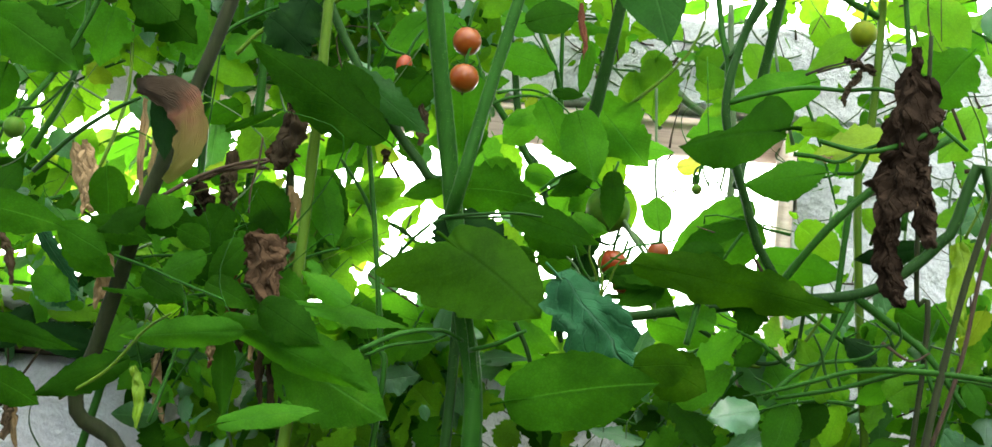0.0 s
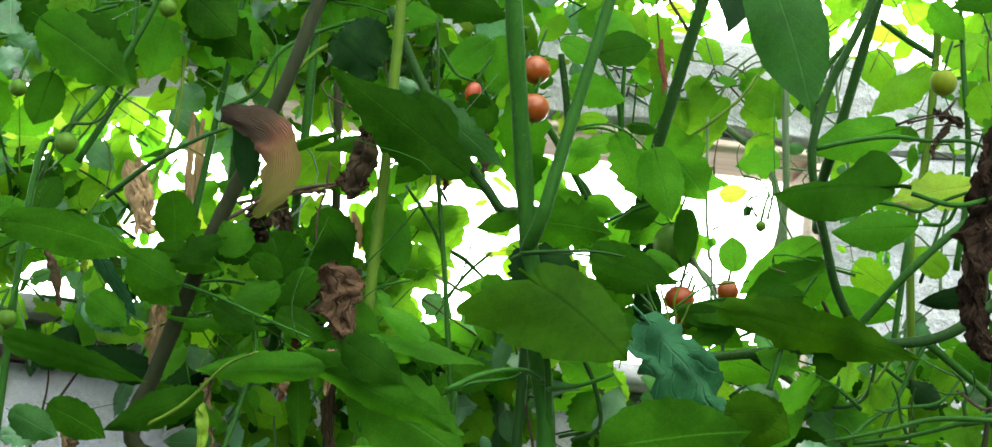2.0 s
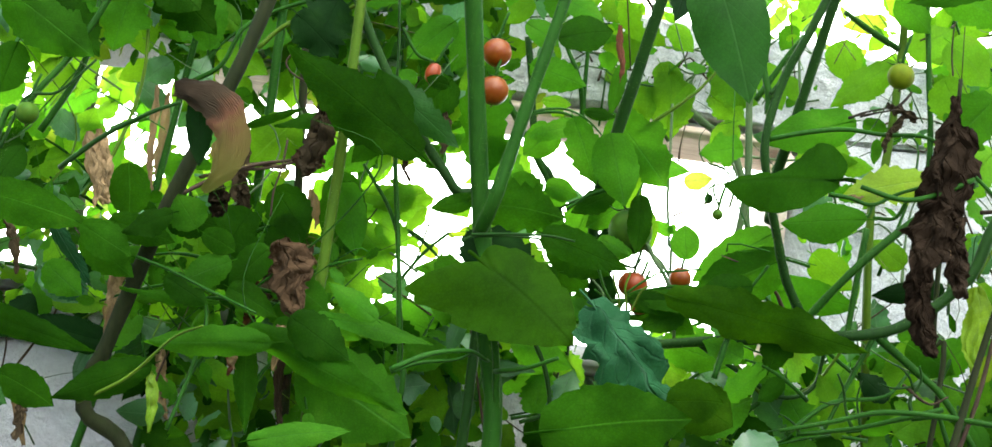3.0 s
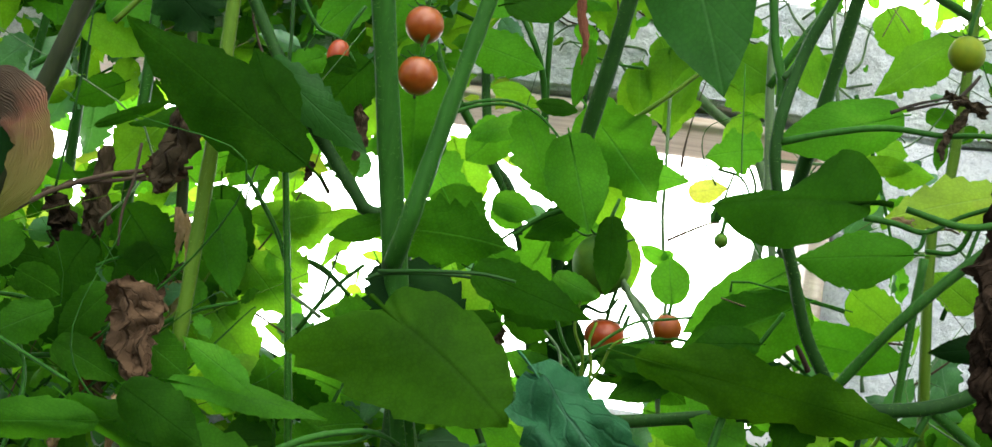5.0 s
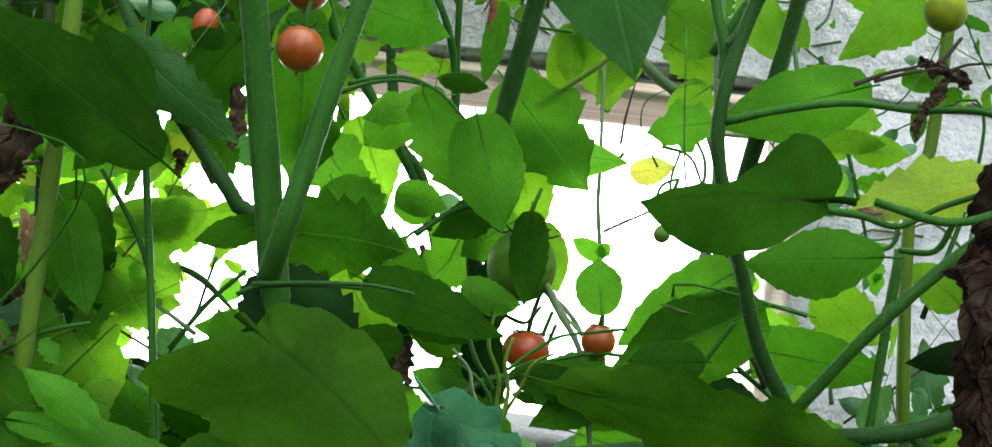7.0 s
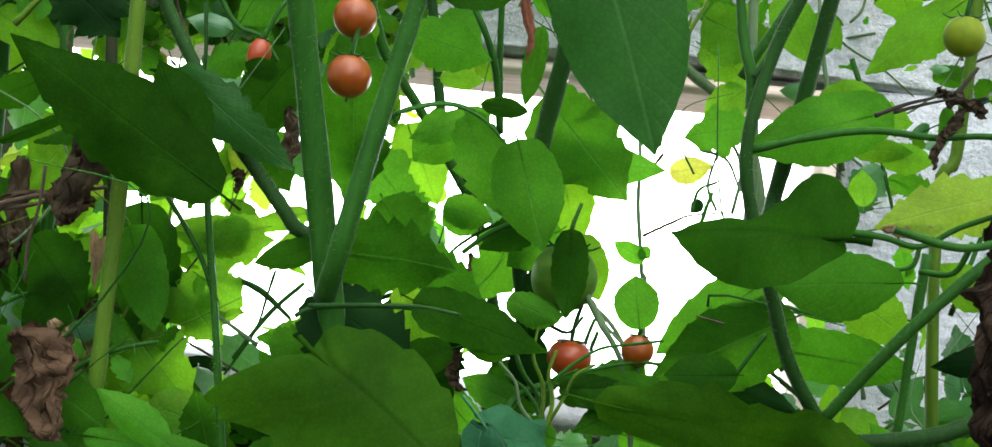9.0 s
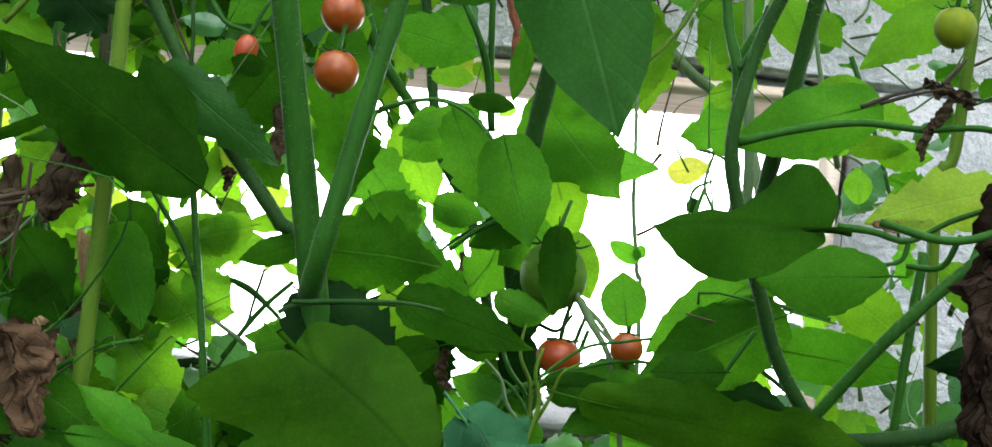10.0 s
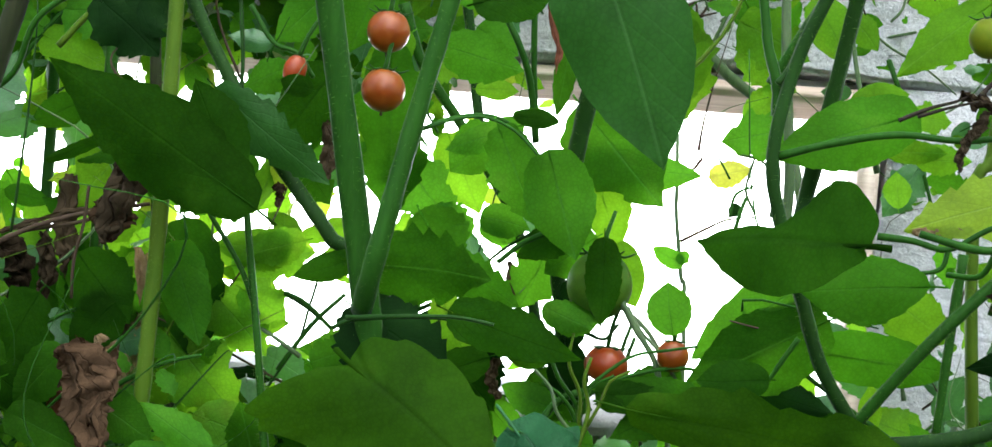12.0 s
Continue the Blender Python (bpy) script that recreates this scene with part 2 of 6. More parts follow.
FRUIT = {
    "ripe": fruit_material("tomato_orange_red", (0.1631, 0.0343, 0.0019), (0.1949, 0.0498, 0.0028), (0.1631, 0.0526, 0.0025)),
    "red": fruit_material("tomato_red", (0.1933, 0.0281, 0.0033), (0.2222, 0.0392, 0.0039), (0.1810, 0.0505, 0.0039)),
    "green": fruit_material("tomato_green", (0.0330, 0.0840, 0.0060), (0.0510, 0.1140, 0.0084), (0.0168, 0.0510, 0.0048), 0.5),
    "pale": fruit_material("tomato_pale_green", (0.0798, 0.1174, 0.0036), (0.1092, 0.1418, 0.0043), (0.0630, 0.1013, 0.0036), 0.55),
}


def rough_material(name, stops, scale, bump_depth, rough=0.9, crack=None):
    """Plaster, stone or soil: colour at two scales, pits and relief."""
    m, nt, out, add = nodes_of(name)
    link = nt.links.new
    pos = add("ShaderNodeNewGeometry").outputs["Position"]
    big = add("ShaderNodeTexNoise", Scale=scale, Detail=8.0, Roughness=0.65)
    small = add("ShaderNodeTexNoise", Scale=scale * 14, Detail=6.0, Roughness=0.7)
    vor = add("ShaderNodeTexVoronoi", Scale=scale * 5)
    for n in (big, small, vor):
        link(pos, n.inputs["Vector"])
    mix = math_node(nt, "MULTIPLY_ADD", big.outputs["Fac"], 0.6, math_node(nt, "MULTIPLY", small.outputs["Fac"], 0.4))
    col = ramp(nt, mix, stops)
    if crack:
        edge = add("ShaderNodeTexVoronoi", Scale=crack[0])
        edge.feature = "DISTANCE_TO_EDGE"
        warp = add("ShaderNodeMapping")
        link(mix_color(nt, 0.25, pos, small.outputs["Color"]), warp.inputs["Vector"])
        link(warp.outputs[0], edge.inputs["Vector"])
        col = mix_color(nt, ramp(nt, edge.outputs["Distance"], [(0.0, (0.9, 0.9, 0.9)), (0.05, (0, 0, 0))]), col, crack[1])
    bump = add("ShaderNodeBump", Strength=0.9, Distance=bump_depth)
    link(math_node(nt, "ADD", math_node(nt, "MULTIPLY", small.outputs["Fac"], 0.7), math_node(nt, "MULTIPLY", vor.outputs["Distance"], 0.5)), bump.inputs["Height"])
    p = add("ShaderNodeBsdfPrincipled", Roughness=rough)
    link(col, p.inputs["Base Color"])
    link(bump.outputs[0], p.inputs["Normal"])
    link(p.outputs[0], out.inputs["Surface"])
    return m


PLASTER = rough_material("weathered_grey_plaster", [(0.30, (0.50, 0.50, 0.51)), (0.42, (0.74, 0.74, 0.75)), (0.58, (0.83, 0.83, 0.84))], 11.0, 0.018, 0.92, (14.0, (0.36, 0.355, 0.36)))
# grey of the strip that paints the shade above the lintel
LINTEL_SHADE = rough_material("lintel_shade_grey", [(0.3, (0.17, 0.17, 0.175)), (0.55, (0.33, 0.33, 0.335)), (0.75, (0.46, 0.455, 0.45))], 9.0, 0.008)
SILL = rough_material("pale_grey_sill", [(0.3, (0.36, 0.36, 0.37)), (0.7, (0.58, 0.57, 0.56))], 8.0, 0.005)
LIMEWASH = rough_material("rough_limewash", [(0.28, (0.42, 0.42, 0.43)), (0.40, (0.80, 0.80, 0.82)), (0.60, (0.88, 0.88, 0.90))], 16.0, 0.02, 0.92, (20.0, (0.40, 0.395, 0.40)))
DARKWALL = rough_material("unseen_dark_wall", [(0.3, (0.13, 0.13, 0.12)), (0.55, (0.21, 0.21, 0.195)), (0.75, (0.28, 0.275, 0.26))], 6.0, 0.01)
SOIL = rough_material("garden_soil", [(0.3, (0.035, 0.026, 0.02)), (0.55, (0.085, 0.065, 0.048)), (0.75, (0.14, 0.11, 0.085))], 5.0, 0.02, 0.95)


def wood_material(name, a, b, c):
    m, nt, out, add = nodes_of(name)
    link = nt.links.new
    coord = add("ShaderNodeTexCoord").outputs["Object"]
    mp = add("ShaderNodeMapping")
    mp.inputs["Scale"].default_value = (3.0, 60.0, 60.0)
    link(coord, mp.inputs["Vector"])
    n = add("ShaderNodeTexNoise", Scale=1.6, Detail=7.0, Roughness=0.65, Distortion=0.6)
    link(mp.outputs[0], n.inputs["Vector"])
    col = ramp(nt, n.outputs["Fac"], [(0.3, a), (0.5, b), (0.72, c)])
    bump = add("ShaderNodeBump", Strength=0.6, Distance=0.003)
    link(n.outputs["Fac"], bump.inputs["Height"])
    p = add("ShaderNodeBsdfPrincipled", Roughness=0.75)
    link(col, p.inputs["Base Color"])
    link(bump.outputs[0], p.inputs["Normal"])
    link(p.outputs[0], out.inputs["Surface"])
    return m


WOOD = wood_material("weathered_wood", (0.44, 0.33, 0.25), (0.64, 0.51, 0.41), (0.76, 0.65, 0.54))
OLDWOOD = wood_material("blackened_wood", (0.018, 0.012, 0.010), (0.04, 0.026, 0.02), (0.08, 0.055, 0.04))


# ---- building helpers ----
def part(name, bm, material, parent=None, label=""):
    me = bpy.data.meshes.new(name)
    bm.to_mesh(me)
    bm.free()
    me.materials.append(material)
    ob = new(name, me)
    if parent is not None:
        ob.parent = parent
    return tagged(ob, label)


def smooth(bm):
    for f in bm.faces:
        f.smooth = True
    return bm


def spline(points, per=5):
    """Points along a smooth curve through the given ones."""
    p = [Vector(q) for q in points]
    p = [2 * p[0] - p[1], *p, 2 * p[-1] - p[-2]]
    out = []
    for i in range(1, len(p) - 2):
        for k in range(per):
            t = k / per
            a, b, c, d = p[i - 1 : i + 3]
            out.append(0.5 * (2 * b + (c - a) * t + (2 * a - 5 * b + 4 * c - d) * t * t + (3 * b - a - 3 * c + d) * t**3))
    return out + [p[-2]]


def tube(points, r0, r1, sides=8, per=5, wobble=0.06, bm=None, ridges=0.05, rnd=random):
    """A tapering, slightly uneven stalk along a smooth curve, closed at both ends."""
    bm = bm or bmesh.new()
    line = spline(points, per)
    n = len(line)
    side = Vector((0.31, 0.87, 0.21))
    rings = []
    for i, c in enumerate(line):
        way = (line[min(i + 1, n - 1)] - line[max(i - 1, 0)]).normalized()
        side = (side - side.dot(way) * way).normalized()
        other = way.cross(side)
        r = (r0 + (r1 - r0) * i / (n - 1)) * (1 + wobble * (rnd.random() - 0.5) * 2)
        ring = []
        for k in range(sides):
            a = 2 * math.pi * k / sides
            rr = r * (1 + ridges * math.cos(3 * a + i * 0.2))
            ring.append(bm.verts.new(c + (side * math.cos(a) + other * math.sin(a)) * rr))
        rings.append(ring)
    for a, b in zip(rings, rings[1:]):
        for k in range(sides):
            bm.faces.new((a[k], a[(k + 1) % sides], b[(k + 1) % sides], b[k]))
    bm.faces.new(rings[0][::-1])
    bm.faces.new(rings[-1])
    return smooth(bm)


def leaf_mesh(name, seed, teeth=0.10, lobes=0.0, cup=0.12, droop=0.22, wave=0.03, heart=0.12, broad=0.42, stalk=0.22, crumple=0.0, blunt=0.5, rows=36, cols=10, sides=None, fold=(0.0, 0.0)):
    """A leaf blade one long and one wide, along +y with its face to +z, its stalk behind it.
    sides: the two edges from base to tip, for a leaf whose halves differ; fold: how far each half bends back."""
    rnd = random.Random(seed)
    bm = bmesh.new()
    uv_layer = bm.loops.layers.uv.new("UVMap")
    grid, uvs = [], {}
    ph = [rnd.uniform(0, 6.28) for _ in range(6)]
    lean = rnd.uniform(-0.06, 0.06)
    edges = [spline([(0, 0, 0), *[(x, y, 0) for x, y in half], (0, 1, 0)], 12) for half in sides] if sides else None
    for i in range(rows + 1):
        v = i / rows
        point = min(1.0, max(0.0, (v - broad) / (1 - broad)))
        w = 0.5 * (math.sin(math.pi * v ** (math.log(0.5) / math.log(broad)))) ** (blunt + (0.9 - blunt) * point)
        w *= 1 - 0.28 * v**3
        row = []
        for j in range(cols + 1):
            s = 2 * j / cols - 1
            edge = w
            tooth = (v * (6.5 if s > 0 else 7.0) + (0.3 if s > 0 else 0.0)) % 1.0
            edge *= 1 + teeth * (0.5 - tooth) * 1.2 * min(1, 6 * (1 - v))
            edge *= 1 + lobes * math.sin(v * 17 + ph[0] * (1 if s > 0 else 1.3))
            edge *= 1 + 0.06 * math.sin(v * 5 + ph[1 if s > 0 else 2])
            x = s * edge
            y = v - heart * abs(s) ** 1.6 * (1 - v) ** 2
            if edges:
                half = edges[0] if s > 0 else edges[1]
                at = v * (len(half) - 1)
                k = min(int(at), len(half) - 2)
                rim = half[k].lerp(half[k + 1], at - k)
                bite = 1 + teeth * (0.5 - tooth)
                x, y = abs(s) * rim.x * bite, v + (rim.y - v) * abs(s)
                edge = max(abs(rim.x), 0.02)
            z = -cup * abs(x) ** 1.2 * 1.4 - droop * v * v
            z += 0.045 * (1 - math.exp(-abs(x) * 14)) * (1 - v)
            z += wave * math.sin(v * 11 + ph[3] + (2 if s > 0 else 0)) * abs(s) ** 1.5
            z += 0.012 * math.sin(7 * (7 * v - 6 * abs(x)) * 0.9) * abs(s)
            z -= (fold[0] if s > 0 else fold[1]) * abs(x)
            if crumple:
                q = Vector((x * 4 + seed, y * 4, 1.7))
                z += crumple * noise.noise(q)
                x += crumple * 0.6 * noise.noise(q * 1.7 + Vector((5, 1, 0)))
                x *= 1 - 0.25 * crumple * 4 * abs(math.sin(v * 6 + ph[4]))
            x += lean * math.sin(v * 3)
            vert = bm.verts.new((x, y, z))
            uvs[vert] = (0.5 + s * 0.5 * min(1, edge * 2.2), v)
            row.append(vert)
        grid.append(row)
    for a, b in zip(grid, grid[1:]):
        for j in range(cols):
            bm.faces.new((a[j], a[j + 1], b[j + 1], b[j]))
    bmesh.ops.remove_doubles(bm, verts=bm.verts, dist=0.0004)
    for f in bm.faces:
        for lo in f.loops:
            lo[uv_layer].uv = uvs.get(lo.vert, (0.5, 0.5))
    if stalk:
        tube([(0, -stalk, -0.10 * stalk), (0, -stalk * 0.4, 0.02), (0, 0.05, 0.0), (0, 0.5, -droop * 0.25 - 0.012)], 0.016, 0.008, 5, 2, 0.0, bm, 0.0, rnd)
    smooth(bm)
    me = bpy.data.meshes.new(name)
    bm.to_mesh(me)
    bm.free()
    return me


def husk_mesh(name, points, width, curl, seed, crumple=0.25, turn=0.0):
    """A leaf blade rolled in on itself along a bent midrib, crumpled by drying."""
    rnd = random.Random(seed)
    bm = bmesh.new()
    uv_layer = bm.loops.layers.uv.new("UVMap")
    line = spline(points, 12)
    n, cols = len(line), 16
    side = (line[1] - line[0]).cross(Vector((0, -1, 0)))
    grid, uvs = [], {}
    for i, c in enumerate(line):
        v = i / (n - 1)
        way = (line[min(i + 1, n - 1)] - line[max(i - 1, 0)]).normalized()
        side = (side - side.dot(way) * way).normalized()
        spin = Matrix.Rotation(radians(turn * v), 3, way)
        across = spin @ side
        face = across.cross(way)
        w = width * (math.sin(math.pi * (0.06 + 0.93 * v) ** 0.8)) ** 0.7 * (1 + 0.25 * crumple * rnd.uniform(-1, 1))
        row = []
        for j in range(cols + 1):
            s = 2 * j / cols - 1
            a = s * curl * (0.8 + 0.3 * math.sin(3 * v + seed))
            r = w / (2 * max(curl, 0.05))
            q = c + across * (r * math.sin(a)) + face * (r * (math.cos(a) - 1))
            k = Vector((s * 2.1 + seed, v * 7, seed * 0.37))
            fine = k * 3.1
            q += (face * noise.noise(fine) + across * noise.noise(fine + Vector((4, 4, 1)))) * crumple * width * 0.13
            q += face * noise.noise(k) * crumple * width * 0.6 + across * noise.noise(k + Vector((9, 2, 4))) * crumple * width * 0.5 + way * noise.noise(k + Vector((3, 8, 1))) * crumple * width * 0.5 * abs(s)
            vert = bm.verts.new(q)
            uvs[vert] = (0.5 + s / 2, v)
            row.append(vert)
        grid.append(row)
    for a, b in zip(grid, grid[1:]):
        for j in range(cols):
            bm.faces.new((a[j], a[j + 1], b[j + 1], b[j]))
    for f in bm.faces:
        for lo in f.loops:
            lo[uv_layer].uv = uvs[lo.vert]
    smooth(bm)
    me = bpy.data.meshes.new(name)
    bm.to_mesh(me)
    bm.free()
    return me


def husk(plant, material, width, curl, seed, *points, crumple=0.25, turn=0.0, label=""):
    me = husk_mesh("leaf", points, width, curl, seed, crumple, turn)
    me.materials.append(LEAF[material] if isinstance(material, str) else material)
    ob = new("leaf", me)
    ob.parent = plant
    return tagged(ob, label)


SHAPES = {
    "plain": [dict(teeth=0.03, cup=0.12, droop=0.2, blunt=0.42, broad=0.4)],
    "small": [dict(teeth=0.12, cup=0.15, droop=0.2, rows=16, cols=6), dict(teeth=0.2, lobes=0.08, cup=0.1, droop=0.1, rows=20, cols=6), dict(teeth=0.06, broad=0.48, cup=0.2, droop=0.25, rows=14, cols=6), dict(teeth=0.1, cup=0.35, droop=0.4, wave=0.08, rows=16, cols=6)],
    "ovate": [dict(teeth=0.08, cup=0.10, droop=0.18), dict(teeth=0.12, cup=0.2, droop=0.1, wave=0.05), dict(teeth=0.10, cup=0.05, droop=0.28, broad=0.38)],
    "heart": [dict(teeth=0.05, heart=0.2, broad=0.36, cup=0.12, droop=0.12, blunt=0.36), dict(teeth=0.06, heart=0.16, broad=0.40, cup=0.22, droop=0.05, wave=0.04, blunt=0.38)],
    "toothed": [dict(teeth=0.24, lobes=0.05, cup=0.1, droop=0.2, wave=0.04), dict(teeth=0.28, lobes=0.07, cup=0.16, droop=0.14, wave=0.05)],
    "lobed": [dict(teeth=0.2, lobes=0.13, cup=0.12, droop=0.15, wave=0.05), dict(teeth=0.16, lobes=0.16, cup=0.05, droop=0.22, wave=0.05)],
    "round": [dict(teeth=0.05, broad=0.48, heart=0.14, cup=0.1, droop=0.12), dict(teeth=0.07, broad=0.5, heart=0.1, cup=0.18, droop=0.05)],
    "folded": [dict(teeth=0.02, cup=0.1, droop=0.12, wave=0.015, stalk=0.1, fold=(0.15, 0.0), sides=([(0.10, -0.02), (0.235, 0.14), (0.24, 0.28), (0.15, 0.39), (0.06, 0.52), (0.065, 0.73)], [(-0.06, 0.02), (-0.15, 0.16), (-0.22, 0.33), (-0.225, 0.55), (-0.15, 0.78)]))],
    "auricled": [dict(teeth=0.12, cup=0.1, droop=0.1, wave=0.02, stalk=0.12, fold=(0.0, 0.3), rows=48, sides=([(0.22, -0.18), (0.50, -0.28), (0.46, 0.0), (0.40, 0.35), (0.24, 0.72)], [(-0.05, -0.04), (-0.14, 0.0), (-0.24, 0.2), (-0.27, 0.5), (-0.18, 0.8)]))],
    "crinkled": [dict(teeth=0.28, lobes=0.05, cup=0.35, droop=0.25, wave=0.10, crumple=0.17, rows=48, cols=16)],
}
MESHES = {}


def blade(shape, tone, n):
    """The shared mesh of one leaf shape in one colour."""
    n %= len(SHAPES[shape])
    key = (shape, tone, n)
    if key not in MESHES:
        me = leaf_mesh("leaf", 11 + 7 * n + len(shape), **SHAPES[shape][n])
        me.materials.append(LEAF[tone])
        MESHES[key] = me
    return MESHES[key]


def leaf_matrix(base, tip, width, roll=0.0):
    """Base to tip along the blade, its face to -y and then rolled about its length."""
    base, tip = Vector(base), Vector(tip)
    y = tip - base
    length = y.length
    y.normalize()
    z = Vector((0, -1, 0.12))
    z = (z - z.dot(y) * y).normalized()
    x = y.cross(z)
    m = Matrix((x, y, z)).transposed().to_4x4()
    return Matrix.Translation(base) @ m @ Matrix.Rotation(radians(roll), 4, "Y") @ Matrix.Diagonal((width, length, 0.5 * (width + length), 1))


def leaf(plant, tone, shape, base, tip, width, roll=0.0, n=0, label=""):
    ob = new("leaf", blade(shape, tone, n))
    ob.parent = plant
    ob.matrix_world = leaf_matrix(base, tip, width, roll)
    return tagged(ob, label)


def stem(plant, tone, r0, r1, *points, name="stem", label=""):
    ob = part(name, tube(points, r0, r1, 12 if r0 > 0.005 else 7), STEM[tone], plant, label)
    if tone in ("green", "deep", "pale", "grey") and r0 > 0.0028:
        near = [p for p in points if p[2] > 0.95]
        if len(near) > 1:
            span = sum((Vector(b) - Vector(a)).length for a, b in zip(near, near[1:]))
            hairs(ob, near, r0, r1, int(span * 2600), int(span * 1e6))
    return ob


HAIR, nt, out, add = nodes_of("stem_hairs")
soft_a, soft_b, soft = add("ShaderNodeBsdfDiffuse", Color=(0.06, 0.11, 0.025, 1)), add("ShaderNodeBsdfTranslucent", Color=(0.22, 0.34, 0.09, 1)), add("ShaderNodeMixShader", Fac=0.6)
nt.links.new(soft_a.outputs[0], soft.inputs[1])
nt.links.new(soft_b.outputs[0], soft.inputs[2])
nt.links.new(soft.outputs[0], out.inputs["Surface"])


def hairs(ob, points, r0, r1, count, seed, length=0.0030):
    """The soft down of a tomato stalk, standing off all round."""
    rnd = random.Random(seed)
    line = spline(points, 10)
    verts, faces = [], []
    for _ in range(count):
        t = rnd.random() * (len(line) - 1.001)
        i = int(t)
        c = line[i].lerp(line[i + 1], t - i)
        way = (line[i + 1] - line[i]).normalized()
        d = Vector((rnd.gauss(0, 1), rnd.gauss(0, 1), rnd.gauss(0, 1)))
        d = (d - d.dot(way) * way).normalized()
        r = r0 + (r1 - r0) * t / (len(line) - 1)
        a = c + d * r * 0.95
        b = a + (d + way * rnd.uniform(-0.4, 0.4)) * length * rnd.uniform(0.5, 1.2)
        k = len(verts)
        w = way * 0.00010
        verts += [a - w, a + w, b]
        faces.append((k, k + 1, k + 2))
    me = bpy.data.meshes.new("hairs")
    me.from_pydata(verts, [], faces)
    me.materials.append(HAIR)
    h = new("hairs", me)
    h.parent = ob
    return h


def plant_at(x, y, label, category="tomato plant"):
    ob = new("tomato_plant")
    ob.location = (0, 0, 0)
    ob.empty_display_size = 0.05
    return tagged(ob, label, category, "tomato plants in the bed")


def tomato(tone, place, size, label, tall=1.0, turn=(0, 0, 0), calyx=True, stalk=0.03):
    """A round fruit with a dimpled top, a star of five sepals and its stalk."""
    ob = new("tomato")
    ob.matrix_world = pose(*place, *turn)
    tagged(ob, label, "tomato", "tomatoes on the vines")
    bm = bmesh.new()
    bmesh.ops.create_uvsphere(bm, u_segments=28, v_segments=20, radius=0.5)
    for v in bm.verts:
        d = math.hypot(v.co.x, v.co.y)
        v.co.z *= tall
        if v.co.z > 0:
            v.co.z -= 0.10 * math.exp(-((d / 0.14) ** 2))
        else:
            v.co.z += 0.03 * math.exp(-((d / 0.06) ** 2))
        k = 1 + 0.012 * math.cos(5 * math.atan2(v.co.y, v.co.x)) * d
        v.co.x *= k
        v.co.y *= k
    bmesh.ops.scale(bm, vec=(size,) * 3, verts=bm.verts)
    part("fruit", smooth(bm), FRUIT[tone], ob)
    top = size * (0.5 * tall - 0.09)
    if calyx:
        for k in range(5):
            a = 2 * math.pi * (k + 0.3) / 5
            c, s = math.cos(a), math.sin(a)
            r = size
            part("sepal", tube([(0, 0, top), (0.16 * r * c, 0.16 * r * s, top + 0.05 * r), (0.36 * r * c, 0.36 * r * s, top + 0.02 * r), (0.55 * r * c, 0.55 * r * s, top + 0.10 * r)], 0.045 * r, 0.012 * r, 5, 3), STEM["deep"], ob)
    part("stalk", tube([(0, 0, top), (0.002, 0, top + stalk * 0.5), (0.006, 0.002, top + stalk)], 0.0016, 0.0013, 6, 3), STEM["green"], ob)
    bm = bmesh.new()
    bmesh.ops.create_cone(bm, cap_ends=True, segments=6, radius1=0.0012, radius2=0.0004, depth=size * 0.12, matrix=Matrix.Translation((0, 0, -size * (0.5 * tall + 0.02))))
    part("blossom_end", bm, STEM["twig"], ob)
    return ob


def block(name, lo, hi, material, parent=None, label="", bevel=0.006, rough=0.0, cuts=0, seed=3):
    """A bevelled block between two corners, its faces uneven where asked."""
    bm = bmesh.new()
    bmesh.ops.create_cube(bm, size=1)
    for v in bm.verts:
        v.co = Vector(((a + b) / 2 + c * (b - a)) for a, b, c in zip(lo, hi, v.co))
    bmesh.ops.bevel(bm, geom=bm.edges[:], offset=bevel, segments=2, affect="EDGES")
    if cuts:
        bmesh.ops.subdivide_edges(bm, edges=[e for e in bm.edges if e.calc_length() > 4 * bevel], cuts=cuts, use_grid_fill=True)
        for v in bm.verts:
            q = v.co * 9 + Vector((seed, 0, 0))
            v.co += Vector((noise.noise(q), noise.noise(q + Vector((7, 3, 1))), noise.noise(q + Vector((1, 9, 4))))) * rough
    return part(name, smooth(bm) if cuts else bm, material, parent, label)


# ---- ground and the wall with its long opening ----
bm = bmesh.new()
bmesh.ops.create_grid(bm, x_segments=60, y_segments=60, size=1)
for v in bm.verts:
    d = max(abs(v.co.x), abs(v.co.y))
    v.co *= 2.5 + 900 * d**6
    near = math.exp(-(v.co.length / 5) ** 2)
    v.co.z = near * 0.05 * noise.noise(v.co * 2.0) - 0.02
tagged(part("ground", smooth(bm), SOIL), "dark crumbly garden soil under the plants", "ground", kind="structure")

LINTEL, SILL_Z, JAMB, WALL_Y, TOP = 1.578, 1.326, 0.267, 1.70, 1.712
tagged(block("wall_below", (-2.6, WALL_Y, -0.05), (JAMB, WALL_Y + 0.16, SILL_Z - 0.03), PLASTER, None, "", 0.01, 0.012, 24), "low weathered grey plaster wall under a long opening", "wall", kind="structure")
tagged(block("wall_east", (JAMB + 0.018, WALL_Y - 0.018, -0.05), (2.4, WALL_Y + 0.16, LINTEL + 0.0185), PLASTER, None, "", 0.003, 0.010, 40, 5), "rough grey plastered wall beside the opening", "wall", kind="structure")
